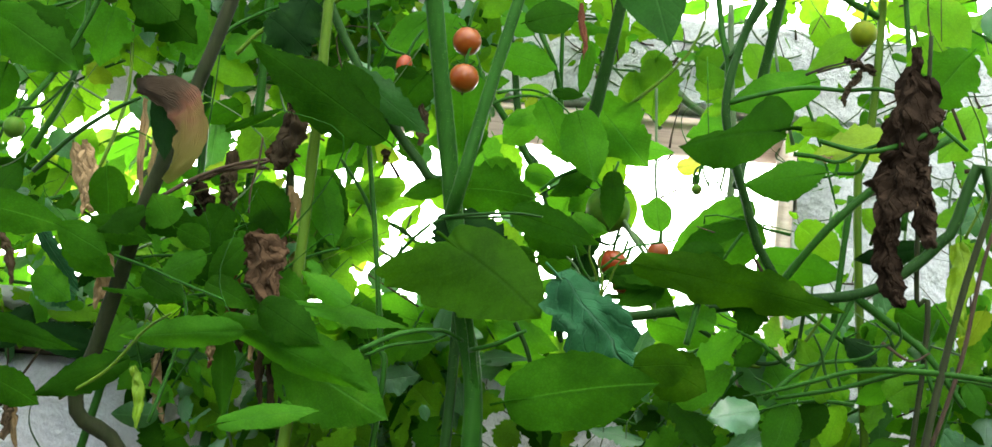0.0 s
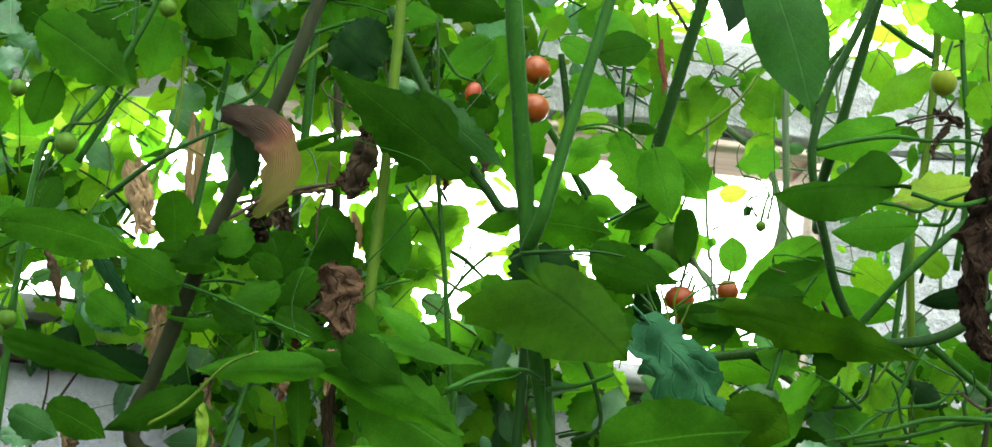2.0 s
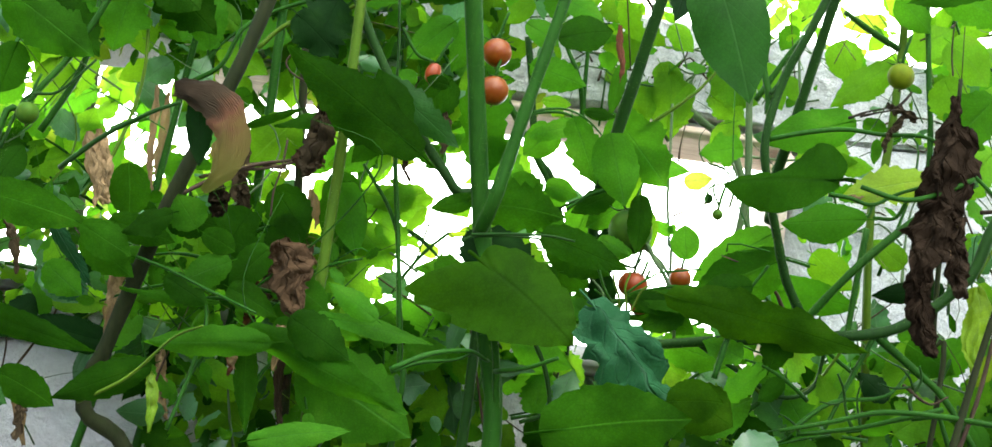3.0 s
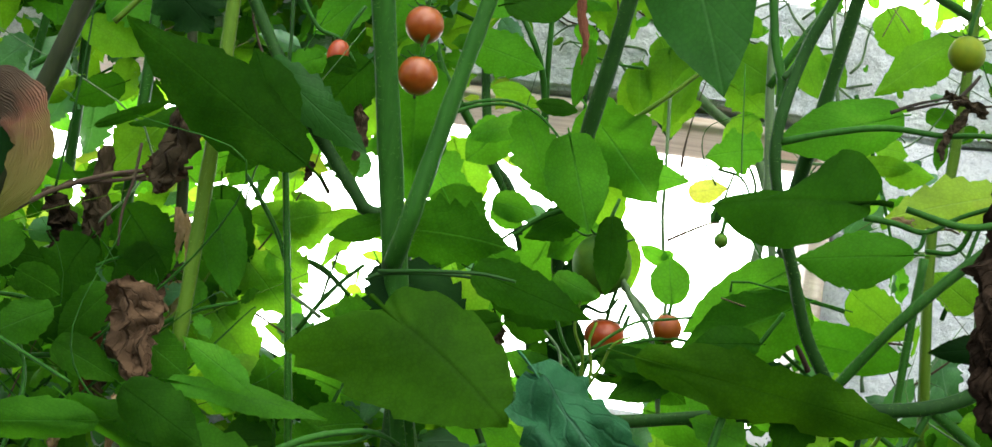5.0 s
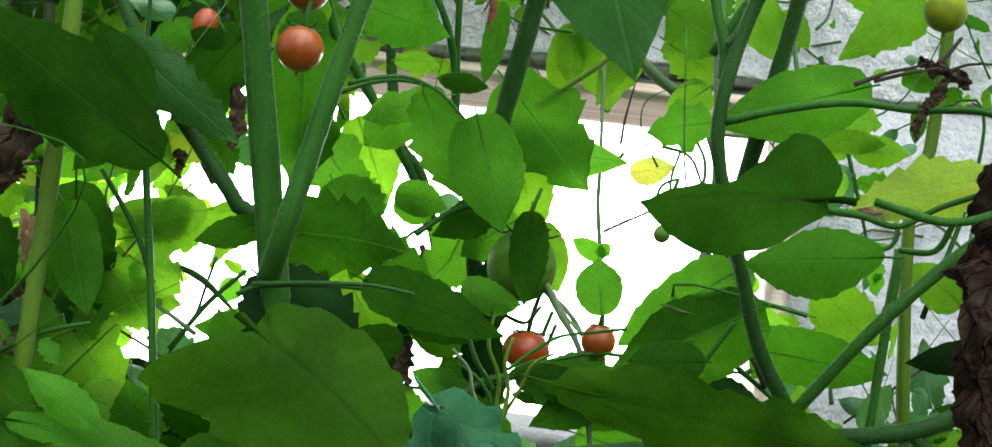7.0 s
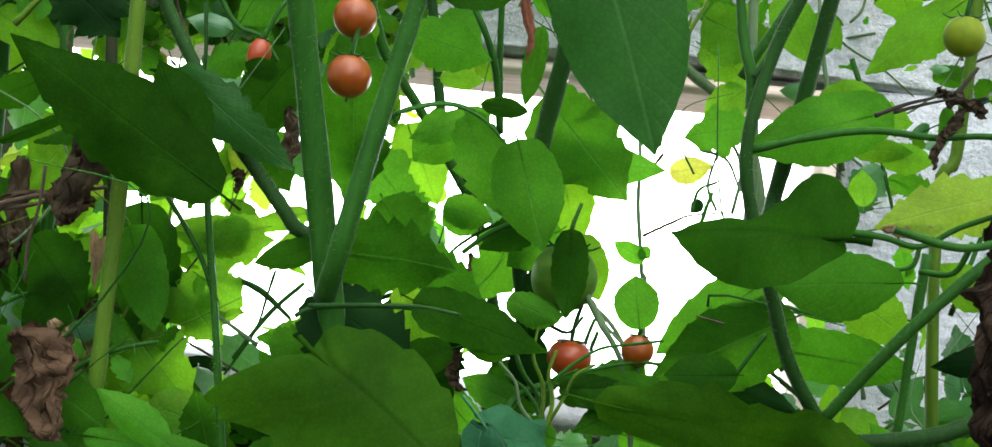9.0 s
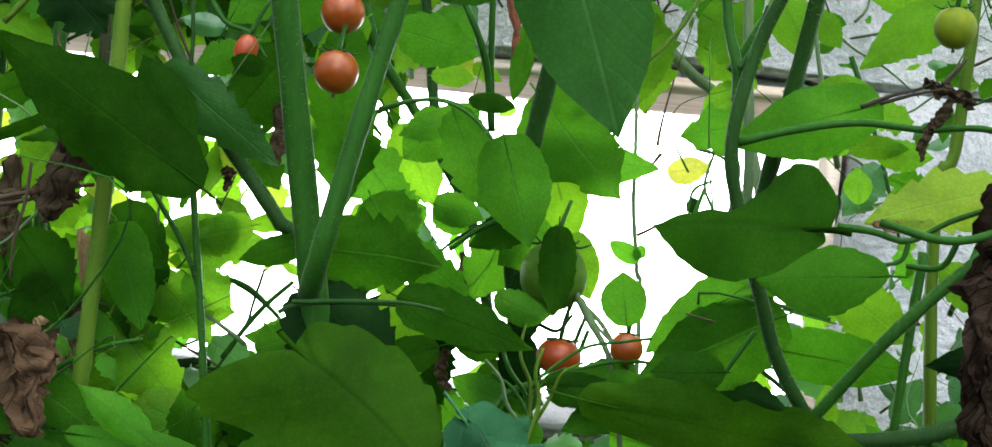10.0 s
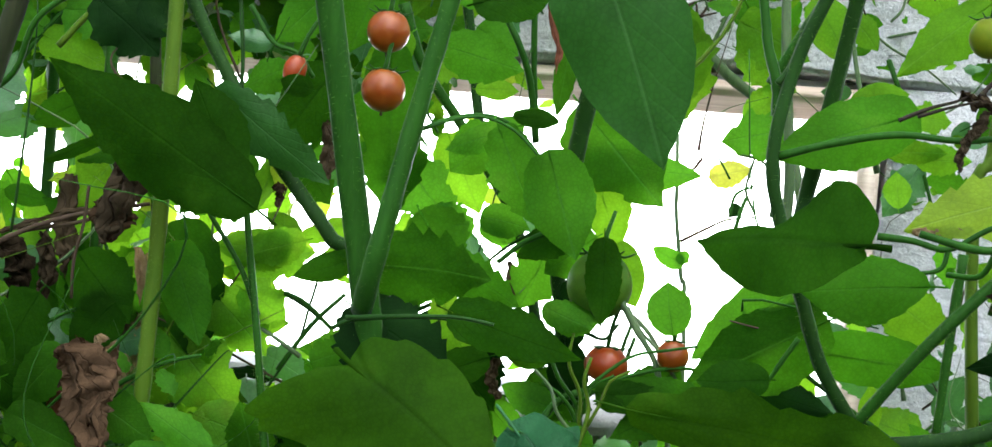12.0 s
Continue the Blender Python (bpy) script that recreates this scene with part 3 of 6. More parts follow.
band = tagged(block("wall_above", (-2.6, WALL_Y - 0.020, LINTEL + 0.020), (2.4, WALL_Y + 0.16, TOP), PLASTER, None, "", 0.004, 0.010, 60, 8), "rough grey plastered band above the wooden lintel", "wall", kind="structure")
for v in band.data.vertices:  # its top falls towards the east
    if v.co.z > TOP - 0.06:
        v.co.z -= 0.05 * min(0.6, max(0.0, v.co.x - 0.05)) * (v.co.z - TOP + 0.06) / 0.06
tagged(block("lintel", (-0.42, WALL_Y - 0.016, LINTEL), (JAMB + 0.016, WALL_Y + 0.13, LINTEL + 0.012), WOOD, None, "", 0.003, 0.0015, 8), "weathered brown wooden lintel board over the opening", "lintel", kind="structure")
# dark recessed strip stands in for the plaster band's shade on the lintel
tagged(block("stone_course", (-0.40, WALL_Y + 0.004, LINTEL + 0.0125), (JAMB + 0.014, WALL_Y + 0.12, LINTEL + 0.0195), LINTEL_SHADE, None, "", 0.001, 0.001, 8, 2), "thin recessed dark strip, the shade between plaster band and lintel", "stone course", kind="structure")
tagged(block("trim_post", (JAMB, WALL_Y - 0.02, SILL_Z - 0.30), (JAMB + 0.016, WALL_Y + 0.12, LINTEL - 0.003), WOOD, None, "", 0.003, 0.0015, 6), "pale weathered wooden post at the side of the opening", "post", kind="structure")
tagged(block("window_sill", (-2.6, WALL_Y - 0.04, SILL_Z - 0.028), (JAMB - 0.003, WALL_Y + 0.17, SILL_Z), SILL, None, "", 0.006, 0.003, 16, 4), "pale grey worn sill of the opening", "sill", kind="structure")

tagged(block("wall_low", (-1.6, WALL_Y - 0.10, -0.05), (-0.345, WALL_Y - 0.042, 1.243), LIMEWASH, None, "", 0.008, 0.016, 60, 6), "low rough whitewashed stone wall before the plaster one", "wall", kind="structure")
tagged(block("trim_board", (-1.6, WALL_Y - 0.115, 1.248), (-0.36, WALL_Y - 0.044, 1.262), OLDWOOD, None, "", 0.003, 0.002, 20), "blackened old board along the top of the low wall", "board", kind="structure")
# unseen walls added to close the garden, dark to keep bounced light low
tagged(block("wall_south", (-3.2, -2.9, -0.05), (3.2, -2.75, 1.1), DARKWALL, None, "", 0.01), "unseen dark wall added to close the garden and dull bounced light", "wall", kind="structure")
tagged(block("wall_west", (-3.2, -2.74, -0.05), (-3.05, 1.69, 1.1), DARKWALL, None, "", 0.01), "unseen dark wall added to close the garden and dull bounced light", "wall", kind="structure")

# bright haze of an overcast day beyond the wall
m, nt, out, add = nodes_of("white_haze")
glow = add("ShaderNodeEmission", Color=(1.0, 1.0, 0.98, 1), Strength=4.5)
nt.links.new(glow.outputs[0], out.inputs["Surface"])
bm = bmesh.new()
bmesh.ops.create_grid(bm, x_segments=1, y_segments=1, size=1, matrix=Matrix.Translation((0, 16, 5)) @ Matrix.Rotation(radians(90), 4, "X") @ Matrix.Diagonal((40, 5.5, 1, 1)))
tagged(part("backdrop", bm, m), "plain white overcast haze far behind the wall", "sky", kind="structure")

# ---- the plants ----
centre = plant_at(-0.05, 1.33, "tall tomato plant with a thick pale green forked stem")
east = plant_at(0.24, 1.30, "tomato plant with branching green stems and broad leaves")
west = plant_at(-0.25, 1.34, "tomato plant with withered leaves low on its stems")
rear = plant_at(-0.05, 1.5, "leafy tomato plant close to the wall")
corner = plant_at(0.40, 1.45, "tomato plant with bright leaves against the grey wall")
ROSE = withered_material()
stem(centre, "green", 0.0095, 0.0076, (-0.020, 1.360, -0.020), (-0.030, 1.350, 0.600), (-0.012, 1.345, 1.149), (-0.034, 1.338, 1.300), (-0.057, 1.326, 1.420), (-0.074, 1.308, 1.512), (-0.091, 1.289, 1.605), (-0.101, 1.280, 1.660))
stem(centre, "green", 0.0068, 0.0049, (-0.052, 1.326, 1.385), (-0.043, 1.302, 1.413), (-0.034, 1.300, 1.461), (-0.025, 1.300, 1.510), (-0.015, 1.300, 1.559), (-0.005, 1.300, 1.609), (0.004, 1.300, 1.660), name="branch")
stem(centre, "deep", 0.0062, 0.0056, (0.058, 1.440, 1.462), (0.062, 1.424, 1.491), (0.068, 1.409, 1.529), (0.075, 1.393, 1.567), (0.081, 1.378, 1.604), (0.088, 1.363, 1.642), (0.093, 1.355, 1.670), name="branch")
stem(centre, "deep", 0.0042, 0.0060, (0.072, 1.440, 1.310), (0.063, 1.440, 1.386), (0.056, 1.440, 1.430), (0.058, 1.440, 1.465), name="branch")
stem(centre, "green", 0.0042, 0.0032, (-0.004, 1.352, 1.160), (-0.010, 1.348, 1.204), (-0.016, 1.333, 1.244), (-0.023, 1.317, 1.283), (-0.038, 1.312, 1.333), name="branch")
stem(east, "deep", 0.0044, 0.0040, (0.251, 1.312, 1.345), (0.228, 1.300, 1.379), (0.213, 1.290, 1.417), (0.198, 1.275, 1.454), (0.188, 1.264, 1.497), (0.197, 1.260, 1.552), (0.215, 1.250, 1.600), (0.238, 1.240, 1.666), name="branch")
stem(east, "deep", 0.0050, 0.0048, (0.206, 1.300, 1.430), (0.210, 1.328, 1.469), (0.216, 1.312, 1.509), (0.222, 1.297, 1.548), (0.228, 1.281, 1.589), (0.234, 1.266, 1.629), (0.243, 1.254, 1.690), name="branch")
stem(east, "deep", 0.0022, 0.0016, (0.187, 1.262, 1.538), (0.193, 1.262, 1.547), (0.197, 1.262, 1.560), (0.200, 1.262, 1.575), name="branch")
stem(east, "green", 0.0028, 0.0040, (0.173, 1.270, 1.599), (0.177, 1.270, 1.577), (0.180, 1.270, 1.560), (0.186, 1.270, 1.542), (0.188, 1.270, 1.532), (0.189, 1.270, 1.521), name="branch")
stem(east, "green", 0.0036, 0.0042, (0.250, 1.312, 1.345), (0.279, 1.300, 1.386), (0.304, 1.300, 1.416), (0.333, 1.308, 1.446), (0.367, 1.318, 1.476), (0.395, 1.325, 1.498), name="branch")
stem(east, "deep", 0.0061, 0.0043, (0.500, 1.400, -0.020), (0.520, 1.360, 0.800), (0.440, 1.330, 1.436), (0.400, 1.330, 1.409), (0.373, 1.330, 1.380), (0.327, 1.325, 1.348), (0.256, 1.320, 1.333), (0.168, 1.320, 1.316), (0.093, 1.320, 1.303), (0.032, 1.310, 1.312))
stem(west, "pale", 0.0057, 0.0048, (-0.260, 1.360, -0.020), (-0.250, 1.340, 0.700), (-0.186, 1.340, 1.126), (-0.190, 1.340, 1.282), (-0.190, 1.340, 1.352), (-0.190, 1.340, 1.422), (-0.191, 1.340, 1.492), (-0.193, 1.340, 1.562), (-0.196, 1.340, 1.642))
stem(west, "woody", 0.0088, 0.0062, (-0.260, 1.400, -0.020), (-0.280, 1.400, 0.700), (-0.330, 1.390, 1.100), (-0.392, 1.380, 1.175), (-0.378, 1.366, 1.236), (-0.356, 1.339, 1.304), (-0.333, 1.311, 1.371), (-0.307, 1.290, 1.439), (-0.283, 1.275, 1.507), (-0.262, 1.270, 1.590))
stem(west, "green", 0.0039, 0.0028, (-0.520, 1.340, -0.020), (-0.500, 1.340, 0.800), (-0.514, 1.360, 1.373), (-0.493, 1.370, 1.448), (-0.462, 1.380, 1.505), (-0.431, 1.380, 1.579), (-0.425, 1.380, 1.618))
stem(west, "green", 0.0037, 0.0025, (-0.488, 1.420, 1.433), (-0.461, 1.420, 1.495), (-0.454, 1.420, 1.547), (-0.455, 1.420, 1.612), name="branch")
stem(west, "deep", 0.0025, 0.0016, (-0.423, 1.250, 1.376), (-0.386, 1.230, 1.406), (-0.347, 1.210, 1.428), (-0.320, 1.200, 1.440), name="petiole")
stem(rear, "green", 0.0031, 0.0024, (-0.160, 1.400, -0.020), (-0.130, 1.380, 0.800), (-0.103, 1.360, 1.200), (-0.108, 1.360, 1.262), (-0.116, 1.360, 1.310), (-0.124, 1.360, 1.358), (-0.133, 1.360, 1.406), (-0.142, 1.360, 1.454))
stem(rear, "green", 0.0020, 0.0016, (-0.126, 1.362, 1.375), (-0.143, 1.368, 1.406), (-0.170, 1.375, 1.440), name="branch")
stem(rear, "deep", 0.0052, 0.0044, (-0.050, 1.380, -0.020), (-0.040, 1.380, 0.900), (-0.045, 1.375, 1.370), (-0.082, 1.360, 1.427), (-0.111, 1.360, 1.461), (-0.138, 1.360, 1.494), (-0.161, 1.360, 1.528), (-0.182, 1.360, 1.562), (-0.205, 1.360, 1.605))
stem(rear, "deep", 0.0016, 0.0012, (-0.142, 1.360, 1.453), (-0.150, 1.360, 1.507), (-0.152, 1.358, 1.542), (-0.160, 1.356, 1.600), name="branch")
stem(rear, "green", 0.0018, 0.0014, (-0.153, 1.370, 1.575), (-0.136, 1.370, 1.552), (-0.119, 1.370, 1.546), (-0.107, 1.370, 1.531), name="branch")
stem(rear, "deep", 0.0043, 0.0036, (0.020, 1.550, -0.020), (0.040, 1.520, 0.900), (0.050, 1.500, 1.300), (0.018, 1.500, 1.458), (-0.006, 1.500, 1.495), (-0.017, 1.500, 1.538), (-0.023, 1.500, 1.573), (-0.033, 1.500, 1.617))
stem(rear, "green", 0.0031, 0.0043, (0.016, 1.500, 1.460), (-0.025, 1.490, 1.519), (-0.055, 1.480, 1.558), (-0.071, 1.470, 1.599), name="branch")
stem(rear, "green", 0.0027, 0.0021, (0.034, 1.440, 1.507), (0.028, 1.430, 1.544), (0.020, 1.420, 1.567), (0.007, 1.420, 1.590), (-0.001, 1.420, 1.606), name="branch")
stem(rear, "green", 0.0025, 0.0019, (0.034, 1.440, 1.507), (0.029, 1.430, 1.556), (0.026, 1.420, 1.605), name="branch")
stem(rear, "grey", 0.0017, 0.0015, (0.180, 1.560, -0.020), (0.170, 1.520, 0.900), (0.145, 1.500, 1.370), (0.138, 1.500, 1.427), (0.131, 1.500, 1.470), (0.129, 1.500, 1.498), (0.123, 1.500, 1.570))
stem(rear, "grey", 0.0042, 0.0032, (0.199, 1.500, 1.414), (0.206, 1.490, 1.453), (0.206, 1.480, 1.505), (0.197, 1.470, 1.575), (0.190, 1.460, 1.652), name="branch")
stem(rear, "grey", 0.0046, 0.0034, (0.126, 1.620, 1.618), (0.157, 1.600, 1.584), (0.194, 1.580, 1.555), (0.210, 1.570, 1.523), (0.219, 1.560, 1.488), (0.228, 1.560, 1.435), name="branch")
stem(rear, "grey", 0.0024, 0.0016, (0.098, 1.380, 1.417), (0.114, 1.375, 1.391), (0.129, 1.370, 1.370), (0.138, 1.370, 1.339), (0.143, 1.370, 1.312), name="truss")
stem(rear, "grey", 0.0018, 0.0014, (0.105, 1.390, 1.402), (0.123, 1.380, 1.388), (0.137, 1.380, 1.366), (0.145, 1.380, 1.343), name="truss")
stem(corner, "pale", 0.0047, 0.0040, (0.400, 1.500, -0.020), (0.390, 1.470, 0.800), (0.330, 1.450, 1.434), (0.336, 1.450, 1.526), (0.339, 1.450, 1.599), (0.339, 1.450, 1.685), (0.337, 1.450, 1.745))
stem(corner, "green", 0.0035, 0.0026, (0.373, 1.440, 1.432), (0.375, 1.430, 1.496), (0.373, 1.430, 1.560), (0.364, 1.430, 1.624), (0.351, 1.430, 1.729), name="branch")
stem(corner, "green", 0.0036, 0.0028, (0.336, 1.450, 1.648), (0.298, 1.420, 1.655), (0.270, 1.400, 1.663), name="branch")
stem(corner, "green", 0.0030, 0.0024, (0.184, 1.330, 1.546), (0.208, 1.320, 1.591), (0.219, 1.310, 1.608), name="branch")
stem(east, "green", 0.0024, 0.0017, (0.191, 1.264, 1.497), (0.222, 1.260, 1.507), (0.256, 1.255, 1.514), (0.289, 1.250, 1.513), (0.330, 1.250, 1.516), (0.367, 1.250, 1.493), (0.399, 1.250, 1.468), name="petiole")
stem(east, "green", 0.0022, 0.0028, (0.269, 1.220, 1.458), (0.305, 1.220, 1.452), (0.336, 1.230, 1.462), (0.371, 1.240, 1.483), name="petiole")
stem(east, "green", 0.0017, 0.0017, (0.313, 1.230, 1.456), (0.306, 1.240, 1.439), (0.289, 1.250, 1.438), name="petiole")
stem(centre, "deep", 0.0017, 0.0011, (-0.059, 1.315, 1.380), (-0.026, 1.305, 1.384), (0.009, 1.300, 1.387), (0.034, 1.295, 1.385), name="petiole")
stem(centre, "green", 0.0021, 0.0016, (0.062, 1.360, 1.448), (0.042, 1.360, 1.438), (0.025, 1.360, 1.423), name="petiole")
stem(centre, "green", 0.0025, 0.0017, (-0.111, 1.260, 1.245), (-0.079, 1.270, 1.264), (-0.046, 1.290, 1.273), (-0.027, 1.310, 1.268), name="petiole")
stem(centre, "green", 0.0023, 0.0017, (-0.020, 1.310, 1.260), (0.007, 1.280, 1.265), (0.032, 1.260, 1.276), name="petiole")
stem(centre, "green", 0.0043, 0.0029, (0.031, 1.310, 1.314), (0.056, 1.310, 1.304), (0.084, 1.310, 1.298), name="branch")
stem(east, "green", 0.0029, 0.0026, (0.172, 1.280, 1.280), (0.177, 1.280, 1.306), (0.181, 1.280, 1.324), name="petiole")
stem(east, "green", 0.0029, 0.0020, (0.440, 1.280, 1.274), (0.381, 1.280, 1.276), (0.323, 1.280, 1.272), (0.279, 1.280, 1.257), (0.236, 1.290, 1.243), name="branch")
stem(east, "deep", 0.0023, 0.0018, (0.157, 1.325, 1.314), (0.203, 1.330, 1.292), (0.240, 1.330, 1.276), (0.269, 1.330, 1.289), (0.276, 1.330, 1.329), name="branch")
stem(east, "green", 0.0041, 0.0029, (0.318, 1.325, 1.345), (0.361, 1.330, 1.317), (0.388, 1.330, 1.297), (0.422, 1.330, 1.254), name="branch")
stem(corner, "green", 0.0034, 0.0030, (0.319, 1.420, 1.457), (0.315, 1.420, 1.399), (0.311, 1.420, 1.333), name="branch")
stem(rear, "green", 0.0027, 0.0021, (0.097, 1.380, 1.350), (0.070, 1.370, 1.339), (0.055, 1.360, 1.309), name="truss")
stem(rear, "green", 0.0014, 0.0012, (0.081, 1.370, 1.337), (0.103, 1.360, 1.355), (0.137, 1.360, 1.367), (0.160, 1.360, 1.368), name="truss")
stem(rear, "green", 0.0018, 0.0012, (0.088, 1.370, 1.314), (0.083, 1.370, 1.337), (0.070, 1.360, 1.355), (0.062, 1.360, 1.374), name="truss")
stem(rear, "green", 0.0016, 0.0010, (0.085, 1.370, 1.329), (0.092, 1.365, 1.350), (0.105, 1.360, 1.359), name="truss")
stem(centre, "deep", 0.0016, 0.0011, (-0.067, 1.315, 1.373), (-0.056, 1.315, 1.379), (-0.030, 1.315, 1.383), (-0.007, 1.315, 1.385), (0.012, 1.315, 1.385), name="petiole")
stem(centre, "green", 0.0016, 0.0012, (-0.032, 1.370, 1.504), (-0.015, 1.370, 1.512), (0.005, 1.370, 1.516), (0.021, 1.370, 1.513), (0.036, 1.370, 1.502), (0.049, 1.370, 1.487), name="petiole")
stem(east, "green", 0.0022, 0.0016, (0.251, 1.270, 1.457), (0.271, 1.270, 1.456), (0.291, 1.270, 1.453), (0.312, 1.270, 1.466), (0.338, 1.270, 1.478), name="petiole")
stem(east, "green", 0.0015, 0.0012, (0.291, 1.270, 1.453), (0.288, 1.270, 1.442), (0.276, 1.270, 1.438), (0.262, 1.270, 1.439), name="petiole")
stem(east, "green", 0.0016, 0.0014, (0.215, 1.330, 1.394), (0.206, 1.330, 1.379), (0.195, 1.330, 1.359), name="petiole")
stem(rear, "green", 0.0012, 0.0010, (0.090, 1.340, 1.351), (0.104, 1.340, 1.364), (0.118, 1.340, 1.374), (0.138, 1.340, 1.379), (0.155, 1.340, 1.383), name="truss")
stem(rear, "deep", 0.0016, 0.0012, (-0.143, 1.420, 1.394), (-0.126, 1.420, 1.390), (-0.108, 1.420, 1.382), (-0.089, 1.420, 1.369), name="branch")
stem(rear, "deep", 0.0011, 0.0009, (-0.102, 1.420, 1.399), (-0.106, 1.420, 1.380), (-0.111, 1.420, 1.358), (-0.128, 1.420, 1.327), name="branch")
stem(west, "twig", 0.0012, 0.0010, (-0.242, 1.350, 1.448), (-0.243, 1.350, 1.422), (-0.247, 1.350, 1.398), (-0.246, 1.350, 1.374), name="twig")
stem(rear, "deep", 0.0013, 0.0010, (0.057, 1.430, 1.451), (0.039, 1.430, 1.446), (0.020, 1.430, 1.433), (0.008, 1.430, 1.421), name="branch")
leaf(centre, "shade", "plain", (0.096, 1.000, 1.564), (0.133, 0.985, 1.466), 0.063, 8, 0, "broad dark green leaf hanging tip down")
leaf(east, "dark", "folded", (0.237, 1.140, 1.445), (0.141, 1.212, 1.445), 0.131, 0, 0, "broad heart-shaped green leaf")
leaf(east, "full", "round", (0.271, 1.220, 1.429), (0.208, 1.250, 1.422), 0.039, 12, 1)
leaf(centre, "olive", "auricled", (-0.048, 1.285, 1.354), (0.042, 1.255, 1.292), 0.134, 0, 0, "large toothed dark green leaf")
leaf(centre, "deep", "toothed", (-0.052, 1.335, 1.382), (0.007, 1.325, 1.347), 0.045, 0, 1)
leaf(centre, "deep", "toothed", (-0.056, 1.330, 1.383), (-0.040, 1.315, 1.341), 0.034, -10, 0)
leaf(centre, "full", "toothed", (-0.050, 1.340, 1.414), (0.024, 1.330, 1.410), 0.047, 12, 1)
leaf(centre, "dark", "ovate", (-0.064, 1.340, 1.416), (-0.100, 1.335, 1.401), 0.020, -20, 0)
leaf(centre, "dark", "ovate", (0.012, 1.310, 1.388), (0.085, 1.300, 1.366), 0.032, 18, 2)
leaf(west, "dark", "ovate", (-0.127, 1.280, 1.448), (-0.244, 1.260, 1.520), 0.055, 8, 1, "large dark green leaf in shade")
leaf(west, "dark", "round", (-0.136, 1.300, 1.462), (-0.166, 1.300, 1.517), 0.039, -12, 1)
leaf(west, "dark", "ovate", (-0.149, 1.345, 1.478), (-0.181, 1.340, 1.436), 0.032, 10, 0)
leaf(west, "shade", "toothed", (-0.153, 1.335, 1.510), (-0.085, 1.325, 1.460), 0.033, 18, 0, "dark bluish green toothed leaf")
leaf(centre, "mid", "ovate", (0.024, 1.400, 1.513), (-0.022, 1.395, 1.496), 0.024, 12, 0)
leaf(centre, "mid", "heart", (0.057, 1.325, 1.485), (0.077, 1.325, 1.428), 0.042, 0, 1)
leaf(centre, "mid", "toothed", (0.022, 1.345, 1.502), (0.049, 1.340, 1.448), 0.034, 0, 0)
leaf(rear, "lime", "toothed", (-0.014, 1.410, 1.393), (0.009, 1.410, 1.343), 0.034, 0, 1)
leaf(rear, "full", "toothed", (-0.011, 1.385, 1.423), (0.039, 1.380, 1.396), 0.029, 0, 0)
leaf(rear, "mid", "ovate", (0.142, 1.420, 1.318), (0.209, 1.420, 1.306), 0.036, 10, 1)
leaf(rear, "lime", "ovate", (-0.040, 1.550, 1.511), (-0.014, 1.550, 1.460), 0.040, 0, 1)
leaf(rear, "mid", "lobed", (0.068, 1.430, 1.528), (0.121, 1.420, 1.471), 0.057, 10, 1)
leaf(rear, "lime", "ovate", (0.072, 1.460, 1.503), (0.095, 1.460, 1.434), 0.040, 0, 2)
leaf(rear, "mid", "round", (0.139, 1.330, 1.392), (0.134, 1.325, 1.420), 0.030, 0, 0)
leaf(corner, "lime", "ovate", (0.318, 1.400, 1.615), (0.264, 1.385, 1.567), 0.033, 10, 1)
leaf(east, "mid", "heart", (0.259, 1.285, 1.526), (0.186, 1.280, 1.498), 0.040, 0, 1)
leaf(corner, "lime", "round", (0.241, 1.385, 1.545), (0.273, 1.385, 1.554), 0.023, 0, 0)
leaf(corner, "yellowgreen", "toothed", (0.342, 1.310, 1.490), (0.270, 1.290, 1.467), 0.039, 10, 0, "yellowing green leaf with a dry edge")
leaf(corner, "lime", "ovate", (0.269, 1.420, 1.519), (0.304, 1.420, 1.521), 0.017, 15, 0)
leaf(corner, "lime", "round", (0.275, 1.420, 1.485), (0.272, 1.420, 1.507), 0.018, 0, 1)
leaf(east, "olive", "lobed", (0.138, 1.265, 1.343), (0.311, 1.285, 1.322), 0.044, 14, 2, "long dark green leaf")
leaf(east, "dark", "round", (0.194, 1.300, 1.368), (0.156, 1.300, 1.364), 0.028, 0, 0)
leaf(east, "full", "heart", (0.248, 1.420, 1.384), (0.321, 1.420, 1.379), 0.038, 10, 0)
leaf(east, "full", "heart", (0.222, 1.355, 1.400), (0.148, 1.345, 1.358), 0.052, 10, 1)
leaf(east, "mid", "ovate", (0.216, 1.370, 1.427), (0.150, 1.360, 1.377), 0.044, 10, 0)
leaf(east, "deep", "ovate", (0.201, 1.370, 1.358), (0.243, 1.370, 1.348), 0.020, 10, 1)
leaf(rear, "full", "ovate", (0.154, 1.345, 1.352), (0.092, 1.345, 1.352), 0.025, 10, 0)
leaf(rear, "full", "ovate", (0.108, 1.400, 1.347), (0.151, 1.400, 1.341), 0.032, 0, 0)
leaf(rear, "dark", "ovate", (0.048, 1.420, 1.344), (0.090, 1.420, 1.333), 0.037, 0, 1)
leaf(rear, "dark", "round", (0.029, 1.430, 1.375), (0.061, 1.430, 1.362), 0.033, 0, 0)
leaf(rear, "full", "ovate", (-0.006, 1.440, 1.354), (0.023, 1.440, 1.324), 0.033, 0, 1)
leaf(rear, "mid", "round", (0.088, 1.350, 1.389), (0.059, 1.350, 1.392), 0.018, 0, 1)
leaf(east, "blue", "crinkled", (0.060, 1.262, 1.322), (0.136, 1.235, 1.241), 0.072, -8, 0, "pale bluish underside of a toothed leaf")
